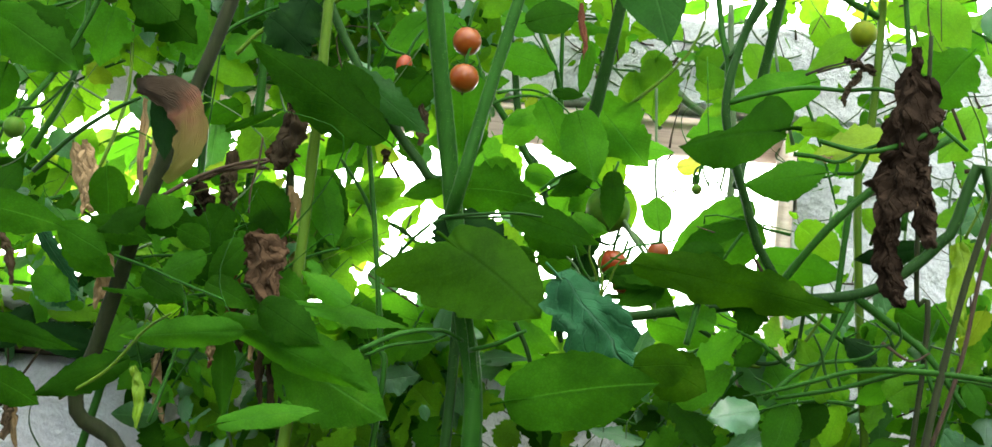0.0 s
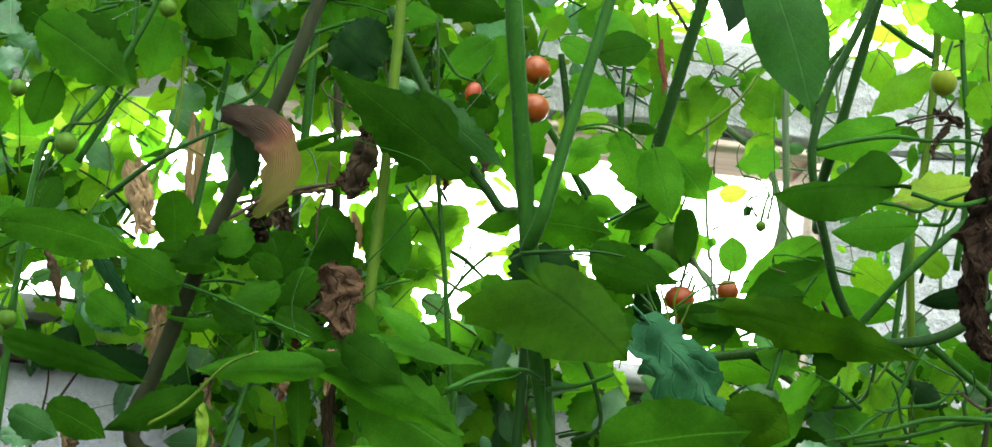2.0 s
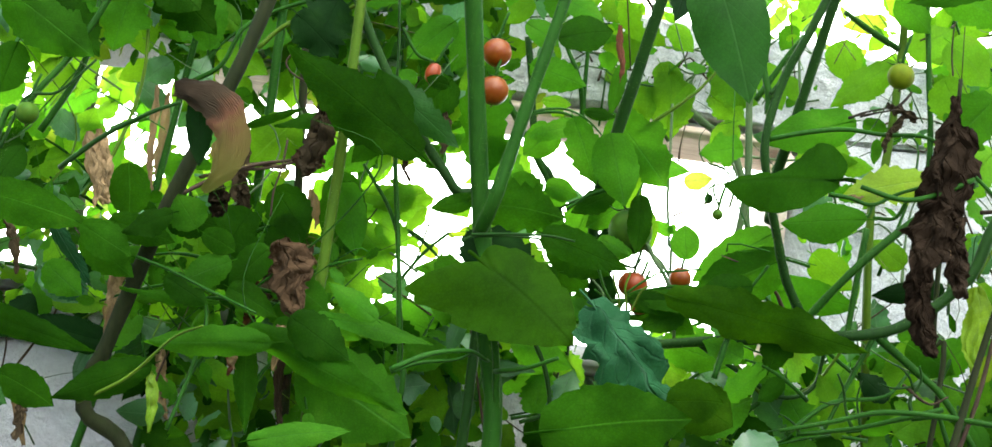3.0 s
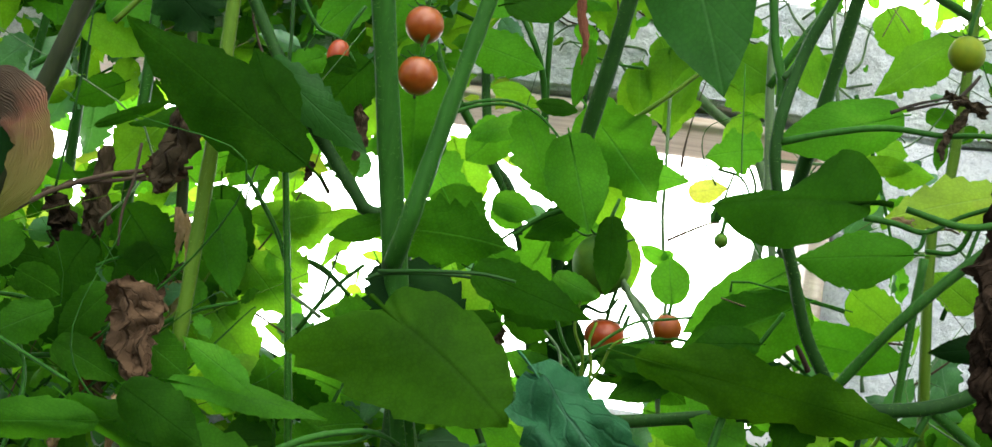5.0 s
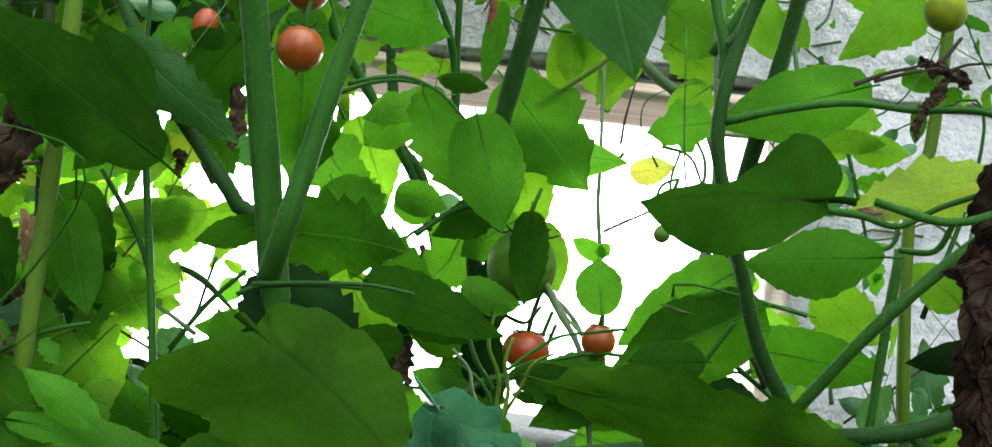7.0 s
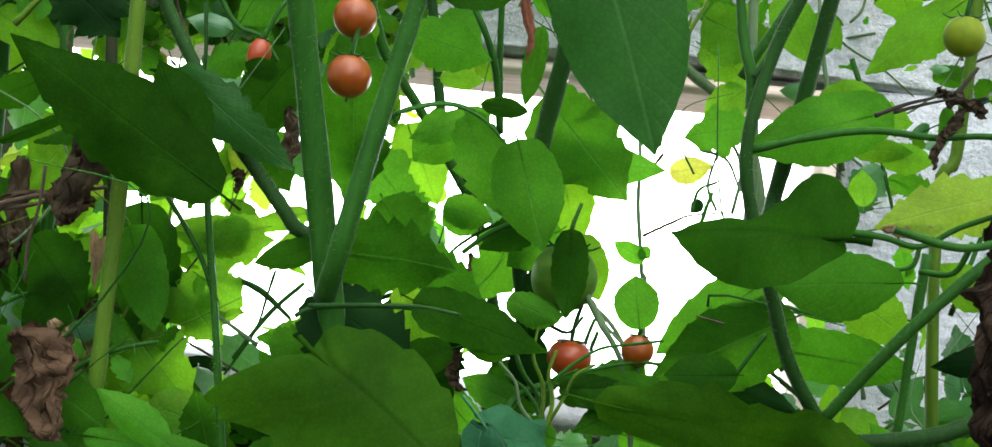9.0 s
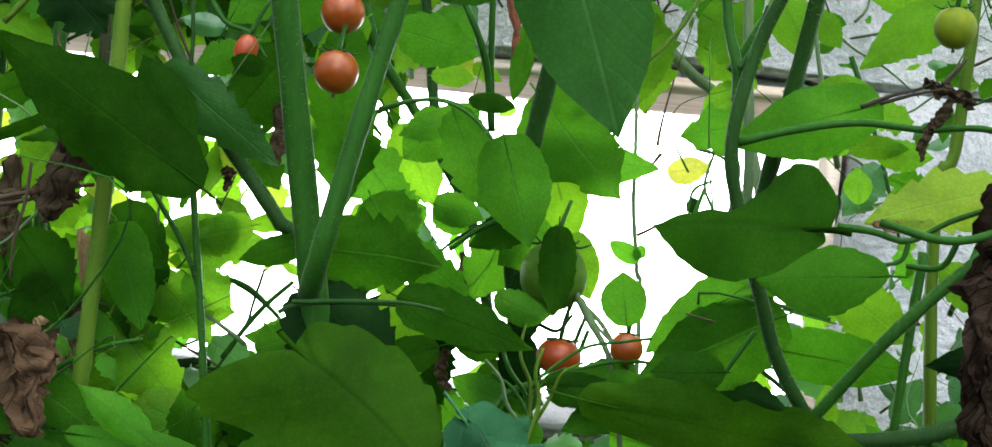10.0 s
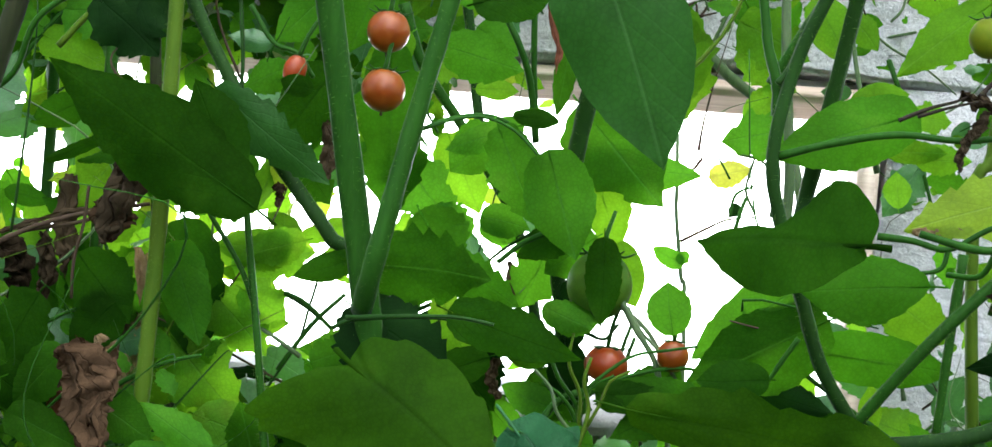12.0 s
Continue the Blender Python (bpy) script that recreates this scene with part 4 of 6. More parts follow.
leaf(rear, "dark", "ovate", (-0.190, 1.400, 1.424), (-0.175, 1.395, 1.338), 0.049, -8, 0)
leaf(rear, "olive", "lobed", (-0.254, 1.430, 1.356), (-0.147, 1.420, 1.315), 0.061, 0, 1, "broad green leaf with a brown scorched tip")
leaf(rear, "lime", "round", (-0.177, 1.460, 1.415), (-0.118, 1.460, 1.417), 0.034, 0, 0)
leaf(rear, "lime", "lobed", (-0.187, 1.460, 1.373), (-0.129, 1.460, 1.369), 0.040, 0, 1)
leaf(rear, "lime", "ovate", (-0.185, 1.430, 1.284), (-0.128, 1.430, 1.303), 0.046, 0, 0)
leaf(rear, "full", "ovate", (-0.068, 1.410, 1.359), (-0.109, 1.410, 1.355), 0.023, 10, 1)
leaf(rear, "full", "lobed", (-0.069, 1.430, 1.553), (-0.058, 1.420, 1.442), 0.051, 0, 0)
leaf(rear, "mid", "ovate", (-0.139, 1.420, 1.541), (-0.168, 1.420, 1.525), 0.024, 0, 1)
leaf(rear, "dark", "ovate", (-0.105, 1.410, 1.536), (-0.142, 1.400, 1.482), 0.045, 0, 2)
leaf(centre, "mid", "ovate", (-0.022, 1.380, 1.559), (0.028, 1.375, 1.547), 0.033, 10, 1)
leaf(rear, "lime", "ovate", (-0.065, 1.460, 1.574), (-0.096, 1.460, 1.544), 0.028, 0, 0)
leaf(rear, "lime", "round", (-0.007, 1.440, 1.540), (0.019, 1.440, 1.541), 0.016, 0, 0)
leaf(rear, "full", "round", (0.030, 1.345, 1.515), (0.057, 1.345, 1.515), 0.013, 0, 1)
leaf(west, "dark", "ovate", (-0.286, 1.400, 1.465), (-0.235, 1.390, 1.487), 0.010, 30, 0)
leaf(west, "full", "ovate", (-0.523, 1.370, 1.552), (-0.438, 1.365, 1.504), 0.057, 0, 1, "green leaf eaten into holes")
leaf(west, "dark", "lobed", (-0.396, 1.400, 1.595), (-0.333, 1.400, 1.551), 0.054, 0, 0)
leaf(west, "full", "ovate", (-0.510, 1.300, 1.353), (-0.399, 1.295, 1.340), 0.046, -12, 0)
leaf(west, "full", "round", (-0.375, 1.310, 1.393), (-0.368, 1.310, 1.347), 0.041, 0, 0)
leaf(west, "full", "ovate", (-0.401, 1.310, 1.325), (-0.355, 1.310, 1.296), 0.035, 10, 1)
leaf(west, "full", "ovate", (-0.379, 1.310, 1.343), (-0.323, 1.300, 1.332), 0.029, 10, 0)
leaf(west, "mid", "ovate", (-0.229, 1.270, 1.252), (-0.330, 1.265, 1.236), 0.028, -22, 1, "narrow green leaf held level")
leaf(west, "mid", "ovate", (-0.176, 1.315, 1.286), (-0.078, 1.320, 1.282), 0.024, -25, 0)
leaf(west, "full", "ovate", (-0.227, 1.280, 1.259), (-0.094, 1.250, 1.206), 0.035, 28, 1)
leaf(west, "mid", "round", (-0.217, 1.330, 1.273), (-0.156, 1.325, 1.257), 0.035, 10, 0)
leaf(west, "dark", "ovate", (-0.328, 1.280, 1.216), (-0.399, 1.265, 1.178), 0.031, -8, 1)
leaf(west, "dark", "ovate", (-0.492, 1.300, 1.248), (-0.376, 1.280, 1.220), 0.028, 22, 2, "dark glossy leaf held level")
leaf(west, "full", "ovate", (-0.243, 1.300, 1.252), (-0.231, 1.285, 1.175), 0.021, 0, 1)
leaf(west, "mid", "ovate", (-0.211, 1.220, 1.168), (-0.135, 1.220, 1.190), 0.025, -15, 0)
leaf(west, "full", "ovate", (-0.451, 1.300, 1.193), (-0.402, 1.290, 1.173), 0.036, 0, 0)
leaf(west, "shade", "ovate", (-0.481, 1.290, 1.184), (-0.440, 1.280, 1.168), 0.029, 0, 1)
leaf(rear, "lime", "small", (-0.291, 1.430, 1.236), (-0.260, 1.430, 1.213), 0.019, 0, 0)
leaf(rear, "lime", "lobed", (-0.308, 1.470, 1.208), (-0.250, 1.470, 1.179), 0.042, 0, 1)
leaf(rear, "cool", "toothed", (-0.465, 1.440, 1.300), (-0.416, 1.440, 1.269), 0.041, 0, 1)
leaf(west, "blue", "ovate", (-0.448, 1.360, 1.343), (-0.404, 1.360, 1.283), 0.020, 35, 0)
leaf(west, "cool", "ovate", (-0.213, 1.380, 1.283), (-0.246, 1.380, 1.274), 0.025, 0, 0)
leaf(west, "full", "ovate", (-0.286, 1.330, 1.286), (-0.367, 1.320, 1.289), 0.014, 25, 1)
leaf(centre, "mid", "ovate", (-0.182, 1.310, 1.238), (-0.086, 1.290, 1.191), 0.078, 0, 1, "green leaf yellowing at its tip")
leaf(centre, "olive", "round", (0.146, 1.280, 1.262), (0.193, 1.270, 1.240), 0.049, 0, 1)
leaf(west, "deep", "lobed", (-0.215, 1.390, 1.590), (-0.247, 1.385, 1.550), 0.038, 0, 0)
leaf(west, "dark", "ovate", (-0.207, 1.370, 1.481), (-0.260, 1.370, 1.465), 0.018, 20, 1)
leaf(rear, "mid", "lobed", (-0.056, 1.440, 1.487), (-0.015, 1.430, 1.445), 0.037, 0, 1)
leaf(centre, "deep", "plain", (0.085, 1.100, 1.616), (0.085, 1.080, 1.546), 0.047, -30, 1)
leaf(corner, "lime", "ovate", (0.288, 1.430, 1.517), (0.319, 1.420, 1.517), 0.020, 20, 1)
leaf(rear, "yellow", "ovate", (0.154, 1.560, 1.503), (0.182, 1.560, 1.512), 0.020, 0, 1)
leaf(centre, "full", "ovate", (0.036, 1.220, 1.212), (0.150, 1.214, 1.240), 0.074, 0, 0, "broad green leaf low on the plant")
leaf(west, "full", "round", (-0.398, 1.280, 1.332), (-0.354, 1.280, 1.312), 0.034, 0, 1)
leaf(west, "dark", "ovate", (-0.326, 1.270, 1.352), (-0.365, 1.270, 1.332), 0.028, 20, 1)
leaf(west, "dark", "lobed", (-0.499, 1.380, 1.561), (-0.435, 1.370, 1.507), 0.051, 0, 0)
leaf(centre, "dark", "round", (-0.000, 1.360, 1.587), (0.046, 1.360, 1.601), 0.040, 0, 0)
leaf(rear, "lime", "lobed", (0.120, 1.540, 1.607), (0.130, 1.540, 1.542), 0.050, 0, 0)
leaf(rear, "lime", "ovate", (0.098, 1.540, 1.593), (0.103, 1.540, 1.553), 0.021, 0, 1)
leaf(rear, "lime", "lobed", (0.168, 1.520, 1.610), (0.216, 1.520, 1.590), 0.042, 0, 1)
leaf(rear, "lime", "lobed", (0.168, 1.540, 1.592), (0.208, 1.540, 1.568), 0.032, 0, 0)
leaf(rear, "mid", "lobed", (0.196, 1.500, 1.534), (0.157, 1.500, 1.525), 0.032, 0, 1)
leaf(rear, "mid", "ovate", (0.085, 1.460, 1.494), (0.147, 1.460, 1.497), 0.028, 0, 0)
leaf(rear, "lime", "heart", (0.095, 1.400, 1.435), (0.113, 1.400, 1.403), 0.032, 0, 0)
leaf(rear, "mid", "ovate", (0.059, 1.370, 1.395), (0.093, 1.370, 1.391), 0.020, 0, 1)
leaf(rear, "mid", "ovate", (0.079, 1.420, 1.444), (0.048, 1.420, 1.420), 0.037, 0, 2)
leaf(west, "mid", "lobed", (-0.421, 1.400, 1.573), (-0.431, 1.400, 1.520), 0.049, 0, 1)
leaf(west, "mid", "ovate", (-0.358, 1.420, 1.594), (-0.340, 1.420, 1.538), 0.047, 0, 0)
leaf(west, "dark", "round", (-0.521, 1.400, 1.507), (-0.532, 1.400, 1.461), 0.043, 0, 0)
leaf(west, "dark", "round", (-0.391, 1.380, 1.598), (-0.349, 1.380, 1.566), 0.049, 0, 1)
leaf(west, "mid", "ovate", (-0.442, 1.360, 1.299), (-0.408, 1.360, 1.277), 0.033, 0, 1)
leaf(west, "mid", "lobed", (-0.086, 1.360, 1.349), (-0.063, 1.360, 1.358), 0.028, 0, 0)
leaf(rear, "dark", "ovate", (0.019, 1.380, 1.385), (0.074, 1.360, 1.368), 0.031, 10, 1)
leaf(rear, "dark", "ovate", (0.020, 1.360, 1.361), (-0.028, 1.350, 1.341), 0.027, 0, 0)
leaf(rear, "mid", "toothed", (-0.006, 1.450, 1.389), (0.013, 1.450, 1.340), 0.038, 0, 1)
leaf(rear, "dark", "ovate", (0.100, 1.350, 1.348), (0.151, 1.340, 1.343), 0.023, 10, 0)
leaf(rear, "full", "ovate", (0.092, 1.350, 1.316), (0.053, 1.350, 1.319), 0.023, 0, 1)
leaf(rear, "mid", "ovate", (0.064, 1.400, 1.333), (0.030, 1.400, 1.345), 0.024, 0, 0)
leaf(rear, "dark", "ovate", (0.143, 1.360, 1.344), (0.107, 1.350, 1.322), 0.027, 0, 2)
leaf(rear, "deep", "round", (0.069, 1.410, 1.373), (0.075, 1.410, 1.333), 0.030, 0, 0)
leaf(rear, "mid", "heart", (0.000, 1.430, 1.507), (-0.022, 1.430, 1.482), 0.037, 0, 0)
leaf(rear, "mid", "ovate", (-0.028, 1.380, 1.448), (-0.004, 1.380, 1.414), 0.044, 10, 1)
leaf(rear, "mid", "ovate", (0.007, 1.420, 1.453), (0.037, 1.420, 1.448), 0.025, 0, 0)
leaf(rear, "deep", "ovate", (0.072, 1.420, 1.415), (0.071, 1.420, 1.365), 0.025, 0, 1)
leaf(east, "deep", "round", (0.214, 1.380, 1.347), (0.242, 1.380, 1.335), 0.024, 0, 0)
leaf(corner, "mid", "ovate", (0.341, 1.280, 1.662), (0.403, 1.280, 1.641), 0.041, 0, 1)
leaf(corner, "mid", "lobed", (0.410, 1.360, 1.585), (0.371, 1.360, 1.535), 0.055, 0, 0)
leaf(corner, "lime", "ovate", (0.375, 1.400, 1.607), (0.399, 1.400, 1.565), 0.044, 0, 1)
leaf(corner, "lime", "ovate", (0.352, 1.450, 1.647), (0.389, 1.450, 1.679), 0.039, 0, 0)
leaf(west, "lime", "ovate", (-0.254, 1.460, 1.483), (-0.293, 1.460, 1.436), 0.056, 0, 1)
leaf(west, "lime", "lobed", (-0.161, 1.440, 1.406), (-0.110, 1.440, 1.420), 0.034, 0, 0)
leaf(west, "mid", "ovate", (-0.254, 1.420, 1.370), (-0.217, 1.420, 1.383), 0.038, 0, 1)
leaf(west, "mid", "ovate", (-0.214, 1.320, 1.313), (-0.176, 1.320, 1.291), 0.034, 0, 0)
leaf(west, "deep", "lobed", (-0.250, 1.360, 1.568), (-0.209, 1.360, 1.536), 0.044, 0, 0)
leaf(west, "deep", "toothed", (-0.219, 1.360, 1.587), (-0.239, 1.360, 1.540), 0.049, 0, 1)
leaf(west, "dark", "ovate", (-0.206, 1.380, 1.562), (-0.234, 1.380, 1.583), 0.037, 0, 1)
leaf(corner, "dark", "plain", (0.381, 1.240, 1.670), (0.296, 1.240, 1.639), 0.035, 10, 0)
leaf(corner, "mid", "ovate", (0.327, 1.420, 1.689), (0.362, 1.420, 1.661), 0.032, 0, 1)
leaf(centre, "dark", "ovate", (-0.166, 1.360, 1.626), (-0.090, 1.360, 1.612), 0.037, 0, 1)
leaf(centre, "mid", "ovate", (-0.111, 1.420, 1.598), (-0.150, 1.420, 1.560), 0.038, 0, 0)
leaf(centre, "mid", "ovate", (-0.086, 1.450, 1.609), (-0.105, 1.450, 1.560), 0.038, 0, 2)
leaf(rear, "mid", "heart", (-0.183, 1.360, 1.406), (-0.163, 1.360, 1.351), 0.036, 0, 0)
leaf(west, "full", "ovate", (-0.243, 1.330, 1.339), (-0.273, 1.330, 1.305), 0.035, 0, 0)
leaf(west, "mid", "ovate", (-0.273, 1.300, 1.320), (-0.315, 1.300, 1.296), 0.029, 0, 1)
leaf(west, "mid", "ovate", (-0.265, 1.320, 1.299), (-0.222, 1.320, 1.282), 0.027, 0, 2)
leaf(west, "full", "ovate", (-0.306, 1.300, 1.350), (-0.328, 1.300, 1.376), 0.035, 0, 1)
leaf(west, "full", "round", (-0.294, 1.300, 1.343), (-0.266, 1.300, 1.332), 0.026, 0, 0)
leaf(rear, "dark", "ovate", (0.141, 1.375, 1.363), (0.101, 1.370, 1.339), 0.024, 0, 1)
leaf(rear, "full", "ovate", (0.128, 1.370, 1.342), (0.161, 1.370, 1.326), 0.027, 0, 0)
stem(rear, "green", 0.0016, 0.0008, (0.089, 1.360, 1.307), (0.083, 1.360, 1.330), (0.073, 1.355, 1.344), (0.061, 1.350, 1.351), name="truss")
stem(rear, "pale", 0.0014, 0.0008, (0.086, 1.360, 1.322), (0.085, 1.355, 1.346), (0.077, 1.350, 1.364), (0.078, 1.350, 1.384), name="truss")
stem(rear, "pale", 0.0013, 0.0008, (0.088, 1.350, 1.319), (0.098, 1.345, 1.340), (0.104, 1.340, 1.356), (0.116, 1.340, 1.364), name="truss")
stem(rear, "grey", 0.0013, 0.0008, (0.086, 1.350, 1.319), (0.073, 1.345, 1.333), (0.068, 1.340, 1.348), (0.057, 1.340, 1.359), name="truss")
stem(rear, "pale", 0.0015, 0.0010, (0.086, 1.345, 1.308), (0.092, 1.345, 1.336), (0.088, 1.340, 1.355), (0.091, 1.340, 1.370), name="truss")
stem(rear, "grey", 0.0012, 0.0008, (0.144, 1.370, 1.359), (0.134, 1.370, 1.374), (0.119, 1.375, 1.388), (0.109, 1.380, 1.403), name="truss")
stem(rear, "deep", 0.0014, 0.0010, (0.083, 1.385, 1.384), (0.096, 1.380, 1.381), (0.104, 1.380, 1.392), name="truss")
stem(east, "green", 0.0027, 0.0017, (0.318, 1.325, 1.343), (0.298, 1.320, 1.296), (0.280, 1.310, 1.252), name="branch")
stem(east, "pale", 0.0024, 0.0015, (0.197, 1.340, 1.301), (0.232, 1.350, 1.276), (0.270, 1.350, 1.290), (0.298, 1.350, 1.333), name="branch")
stem(east, "green", 0.0023, 0.0015, (0.244, 1.300, 1.241), (0.283, 1.310, 1.276), (0.332, 1.320, 1.289), (0.355, 1.330, 1.316), name="branch")
stem(east, "green", 0.0027, 0.0018, (0.203, 1.360, 1.233), (0.218, 1.360, 1.262), (0.245, 1.360, 1.287), (0.253, 1.360, 1.322), name="branch")
stem(east, "twig", 0.0017, 0.0009, (0.343, 1.300, 1.301), (0.368, 1.300, 1.287), (0.385, 1.300, 1.296), name="twig")
stem(east, "green", 0.0024, 0.0015, (0.404, 1.350, 1.252), (0.390, 1.360, 1.298), (0.401, 1.370, 1.337), name="branch")
stem(west, "green", 0.0025, 0.0019, (-0.351, 1.420, 1.504), (-0.324, 1.410, 1.522), (-0.308, 1.400, 1.558), (-0.279, 1.400, 1.581), (-0.237, 1.390, 1.598), name="branch")
stem(west, "pale", 0.0025, 0.0018, (-0.291, 1.400, 1.541), (-0.265, 1.400, 1.570), (-0.223, 1.400, 1.586), (-0.188, 1.380, 1.602), name="branch")
stem(west, "pale", 0.0021, 0.0016, (-0.432, 1.400, 1.375), (-0.409, 1.400, 1.422), (-0.397, 1.410, 1.495), (-0.402, 1.410, 1.565), name="branch")
stem(west, "deep", 0.0018, 0.0012, (-0.507, 1.360, 1.402), (-0.492, 1.360, 1.453), (-0.463, 1.360, 1.463), (-0.433, 1.360, 1.499), name="branch")
stem(west, "green", 0.0020, 0.0015, (-0.300, 1.300, 1.166), (-0.288, 1.310, 1.226), (-0.285, 1.320, 1.273), (-0.304, 1.330, 1.313), name="branch")
stem(west, "green", 0.0020, 0.0014, (-0.232, 1.300, 1.172), (-0.229, 1.310, 1.222), (-0.205, 1.300, 1.254), (-0.194, 1.290, 1.261), name="branch")
stem(west, "pale", 0.0017, 0.0011, (-0.378, 1.280, 1.178), (-0.336, 1.270, 1.206), (-0.301, 1.250, 1.243), (-0.272, 1.220, 1.256), name="petiole")
stem(west, "green", 0.0017, 0.0011, (-0.353, 1.300, 1.314), (-0.323, 1.300, 1.307), (-0.284, 1.280, 1.293), (-0.232, 1.240, 1.275), name="petiole")
stem(rear, "green", 0.0019, 0.0015, (-0.123, 1.420, 1.338), (-0.103, 1.420, 1.370), (-0.082, 1.420, 1.393), name="branch")
stem(rear, "green", 0.0019, 0.0014, (-0.137, 1.420, 1.392), (-0.111, 1.420, 1.386), (-0.088, 1.420, 1.368), name="branch")
leaf(west, "deep", "ovate", (-0.391, 1.400, 1.240), (-0.466, 1.400, 1.253), 0.036, 0, 0)
leaf(west, "deep", "ovate", (-0.492, 1.420, 1.239), (-0.456, 1.420, 1.281), 0.031, 0, 1)
leaf(west, "blue", "toothed", (-0.439, 1.380, 1.298), (-0.411, 1.380, 1.272), 0.033, 0, 1)
leaf(east, "deep", "ovate", (0.379, 1.360, 1.400), (0.319, 1.360, 1.386), 0.024, 0, 0)
leaf(east, "deep", "ovate", (0.342, 1.360, 1.292), (0.315, 1.360, 1.312), 0.024, 0, 1)
leaf(east, "mid", "ovate", (0.371, 1.400, 1.347), (0.417, 1.400, 1.328), 0.037, 0, 1)
leaf(corner, "lime", "ovate", (0.363, 1.450, 1.432), (0.334, 1.450, 1.454), 0.032, 0, 0)
stem(rear, "grey", 0.0015, 0.0009, (0.197, 1.520, 1.475), (0.200, 1.520, 1.509), (0.185, 1.520, 1.534), (0.178, 1.520, 1.547), name="shoot")
stem(rear, "grey", 0.0013, 0.0009, (0.169, 1.520, 1.518), (0.189, 1.520, 1.513), (0.201, 1.520, 1.491), name="shoot")
stem(rear, "grey", 0.0013, 0.0009, (0.186, 1.520, 1.476), (0.178, 1.520, 1.493), (0.182, 1.520, 1.516), name="shoot")
stem(rear, "twig", 0.0011, 0.0006, (0.136, 1.480, 1.451), (0.156, 1.480, 1.463), (0.168, 1.480, 1.469), (0.191, 1.480, 1.473), name="shoot")
stem(rear, "green", 0.0013, 0.0009, (0.168, 1.490, 1.471), (0.171, 1.490, 1.487), (0.183, 1.490, 1.494), name="shoot")
leaf(rear, "mid", "ovate", (0.137, 1.490, 1.436), (0.117, 1.490, 1.446), 0.015, 0, 0)
leaf(rear, "mid", "ovate", (0.136, 1.490, 1.442), (0.143, 1.490, 1.437), 0.011, 0, 1)
leaf(rear, "deep", "round", (0.172, 1.490, 1.480), (0.169, 1.490, 1.471), 0.010, 0, 0)
leaf(rear, "lime", "ovate", (0.079, 1.580, 1.657), (0.074, 1.580, 1.614), 0.023, 0, 1)
leaf(rear, "lime", "small", (0.112, 1.560, 1.622), (0.137, 1.560, 1.587), 0.034, 0, 0)
leaf(rear, "lime", "small", (0.098, 1.560, 1.599), (0.090, 1.560, 1.552), 0.027, 0, 2)
leaf(rear, "lime", "small", (0.119, 1.580, 1.670), (0.146, 1.580, 1.649), 0.028, 0, 0)
leaf(rear, "mid", "small", (0.168, 1.550, 1.628), (0.197, 1.550, 1.590), 0.031, 0, 1)
leaf(rear, "lime", "small", (0.217, 1.540, 1.633), (0.243, 1.540, 1.592), 0.034, 0, 2)
leaf(rear, "lime", "small", (0.195, 1.540, 1.564), (0.170, 1.540, 1.543), 0.030, 0, 0)
leaf(rear, "mid", "small", (0.246, 1.560, 1.684), (0.235, 1.560, 1.658), 0.023, 0, 1)
leaf(corner, "lime", "small", (0.244, 1.550, 1.625), (0.264, 1.550, 1.604), 0.023, 0, 0)
leaf(corner, "lime", "ovate", (0.284, 1.500, 1.655), (0.309, 1.500, 1.618), 0.040, 0, 2)
leaf(corner, "lime", "ovate", (0.383, 1.420, 1.651), (0.425, 1.420, 1.618), 0.051, 0, 0)
leaf(corner, "lime", "lobed", (0.432, 1.420, 1.548), (0.399, 1.420, 1.498), 0.044, 0, 0)
leaf(corner, "lime", "ovate", (0.277, 1.440, 1.425), (0.319, 1.440, 1.399), 0.038, 0, 1)
leaf(rear, "mid", "ovate", (-0.001, 1.450, 1.648), (0.040, 1.450, 1.634), 0.028, 0, 0)
leaf(rear, "mid", "small", (-0.016, 1.480, 1.586), (0.012, 1.480, 1.570), 0.029, 0, 1)
leaf(rear, "mid", "round", (-0.033, 1.440, 1.614), (-0.002, 1.440, 1.599), 0.029, 0, 0)
leaf(rear, "dark", "round", (-0.103, 1.345, 1.521), (-0.123, 1.345, 1.526), 0.016, 0, 0)
leaf(rear, "mid", "ovate", (0.173, 1.330, 1.238), (0.217, 1.330, 1.273), 0.041, 0, 0)
leaf(east, "mid", "ovate", (0.223, 1.380, 1.300), (0.270, 1.380, 1.270), 0.036, 0, 1)
leaf(east, "lime", "ovate", (0.311, 1.420, 1.314), (0.285, 1.420, 1.261), 0.041, 0, 2)
leaf(east, "lime", "ovate", (0.376, 1.420, 1.348), (0.357, 1.420, 1.296), 0.037, 0, 0)
leaf(east, "mid", "ovate", (0.426, 1.420, 1.355), (0.392, 1.420, 1.325), 0.037, 0, 1)
leaf(east, "lime", "lobed", (0.367, 1.400, 1.266), (0.402, 1.400, 1.295), 0.043, 0, 1)
leaf(west, "deep", "ovate", (-0.309, 1.225, 1.448), (-0.300, 1.225, 1.392), 0.025, 0, 0)
leaf(rear, "dark", "ovate", (0.092, 1.345, 1.439), (0.094, 1.342, 1.389), 0.025, 0, 0)
leaf(rear, "mid", "ovate", (0.061, 1.345, 1.397), (0.090, 1.345, 1.387), 0.018, 0, 1)
leaf(rear, "mid", "lobed", (0.052, 1.440, 1.446), (0.032, 1.440, 1.394), 0.042, 0, 0)
leaf(rear, "dark", "ovate", (0.067, 1.400, 1.450), (0.031, 1.400, 1.428), 0.024, 0, 1)
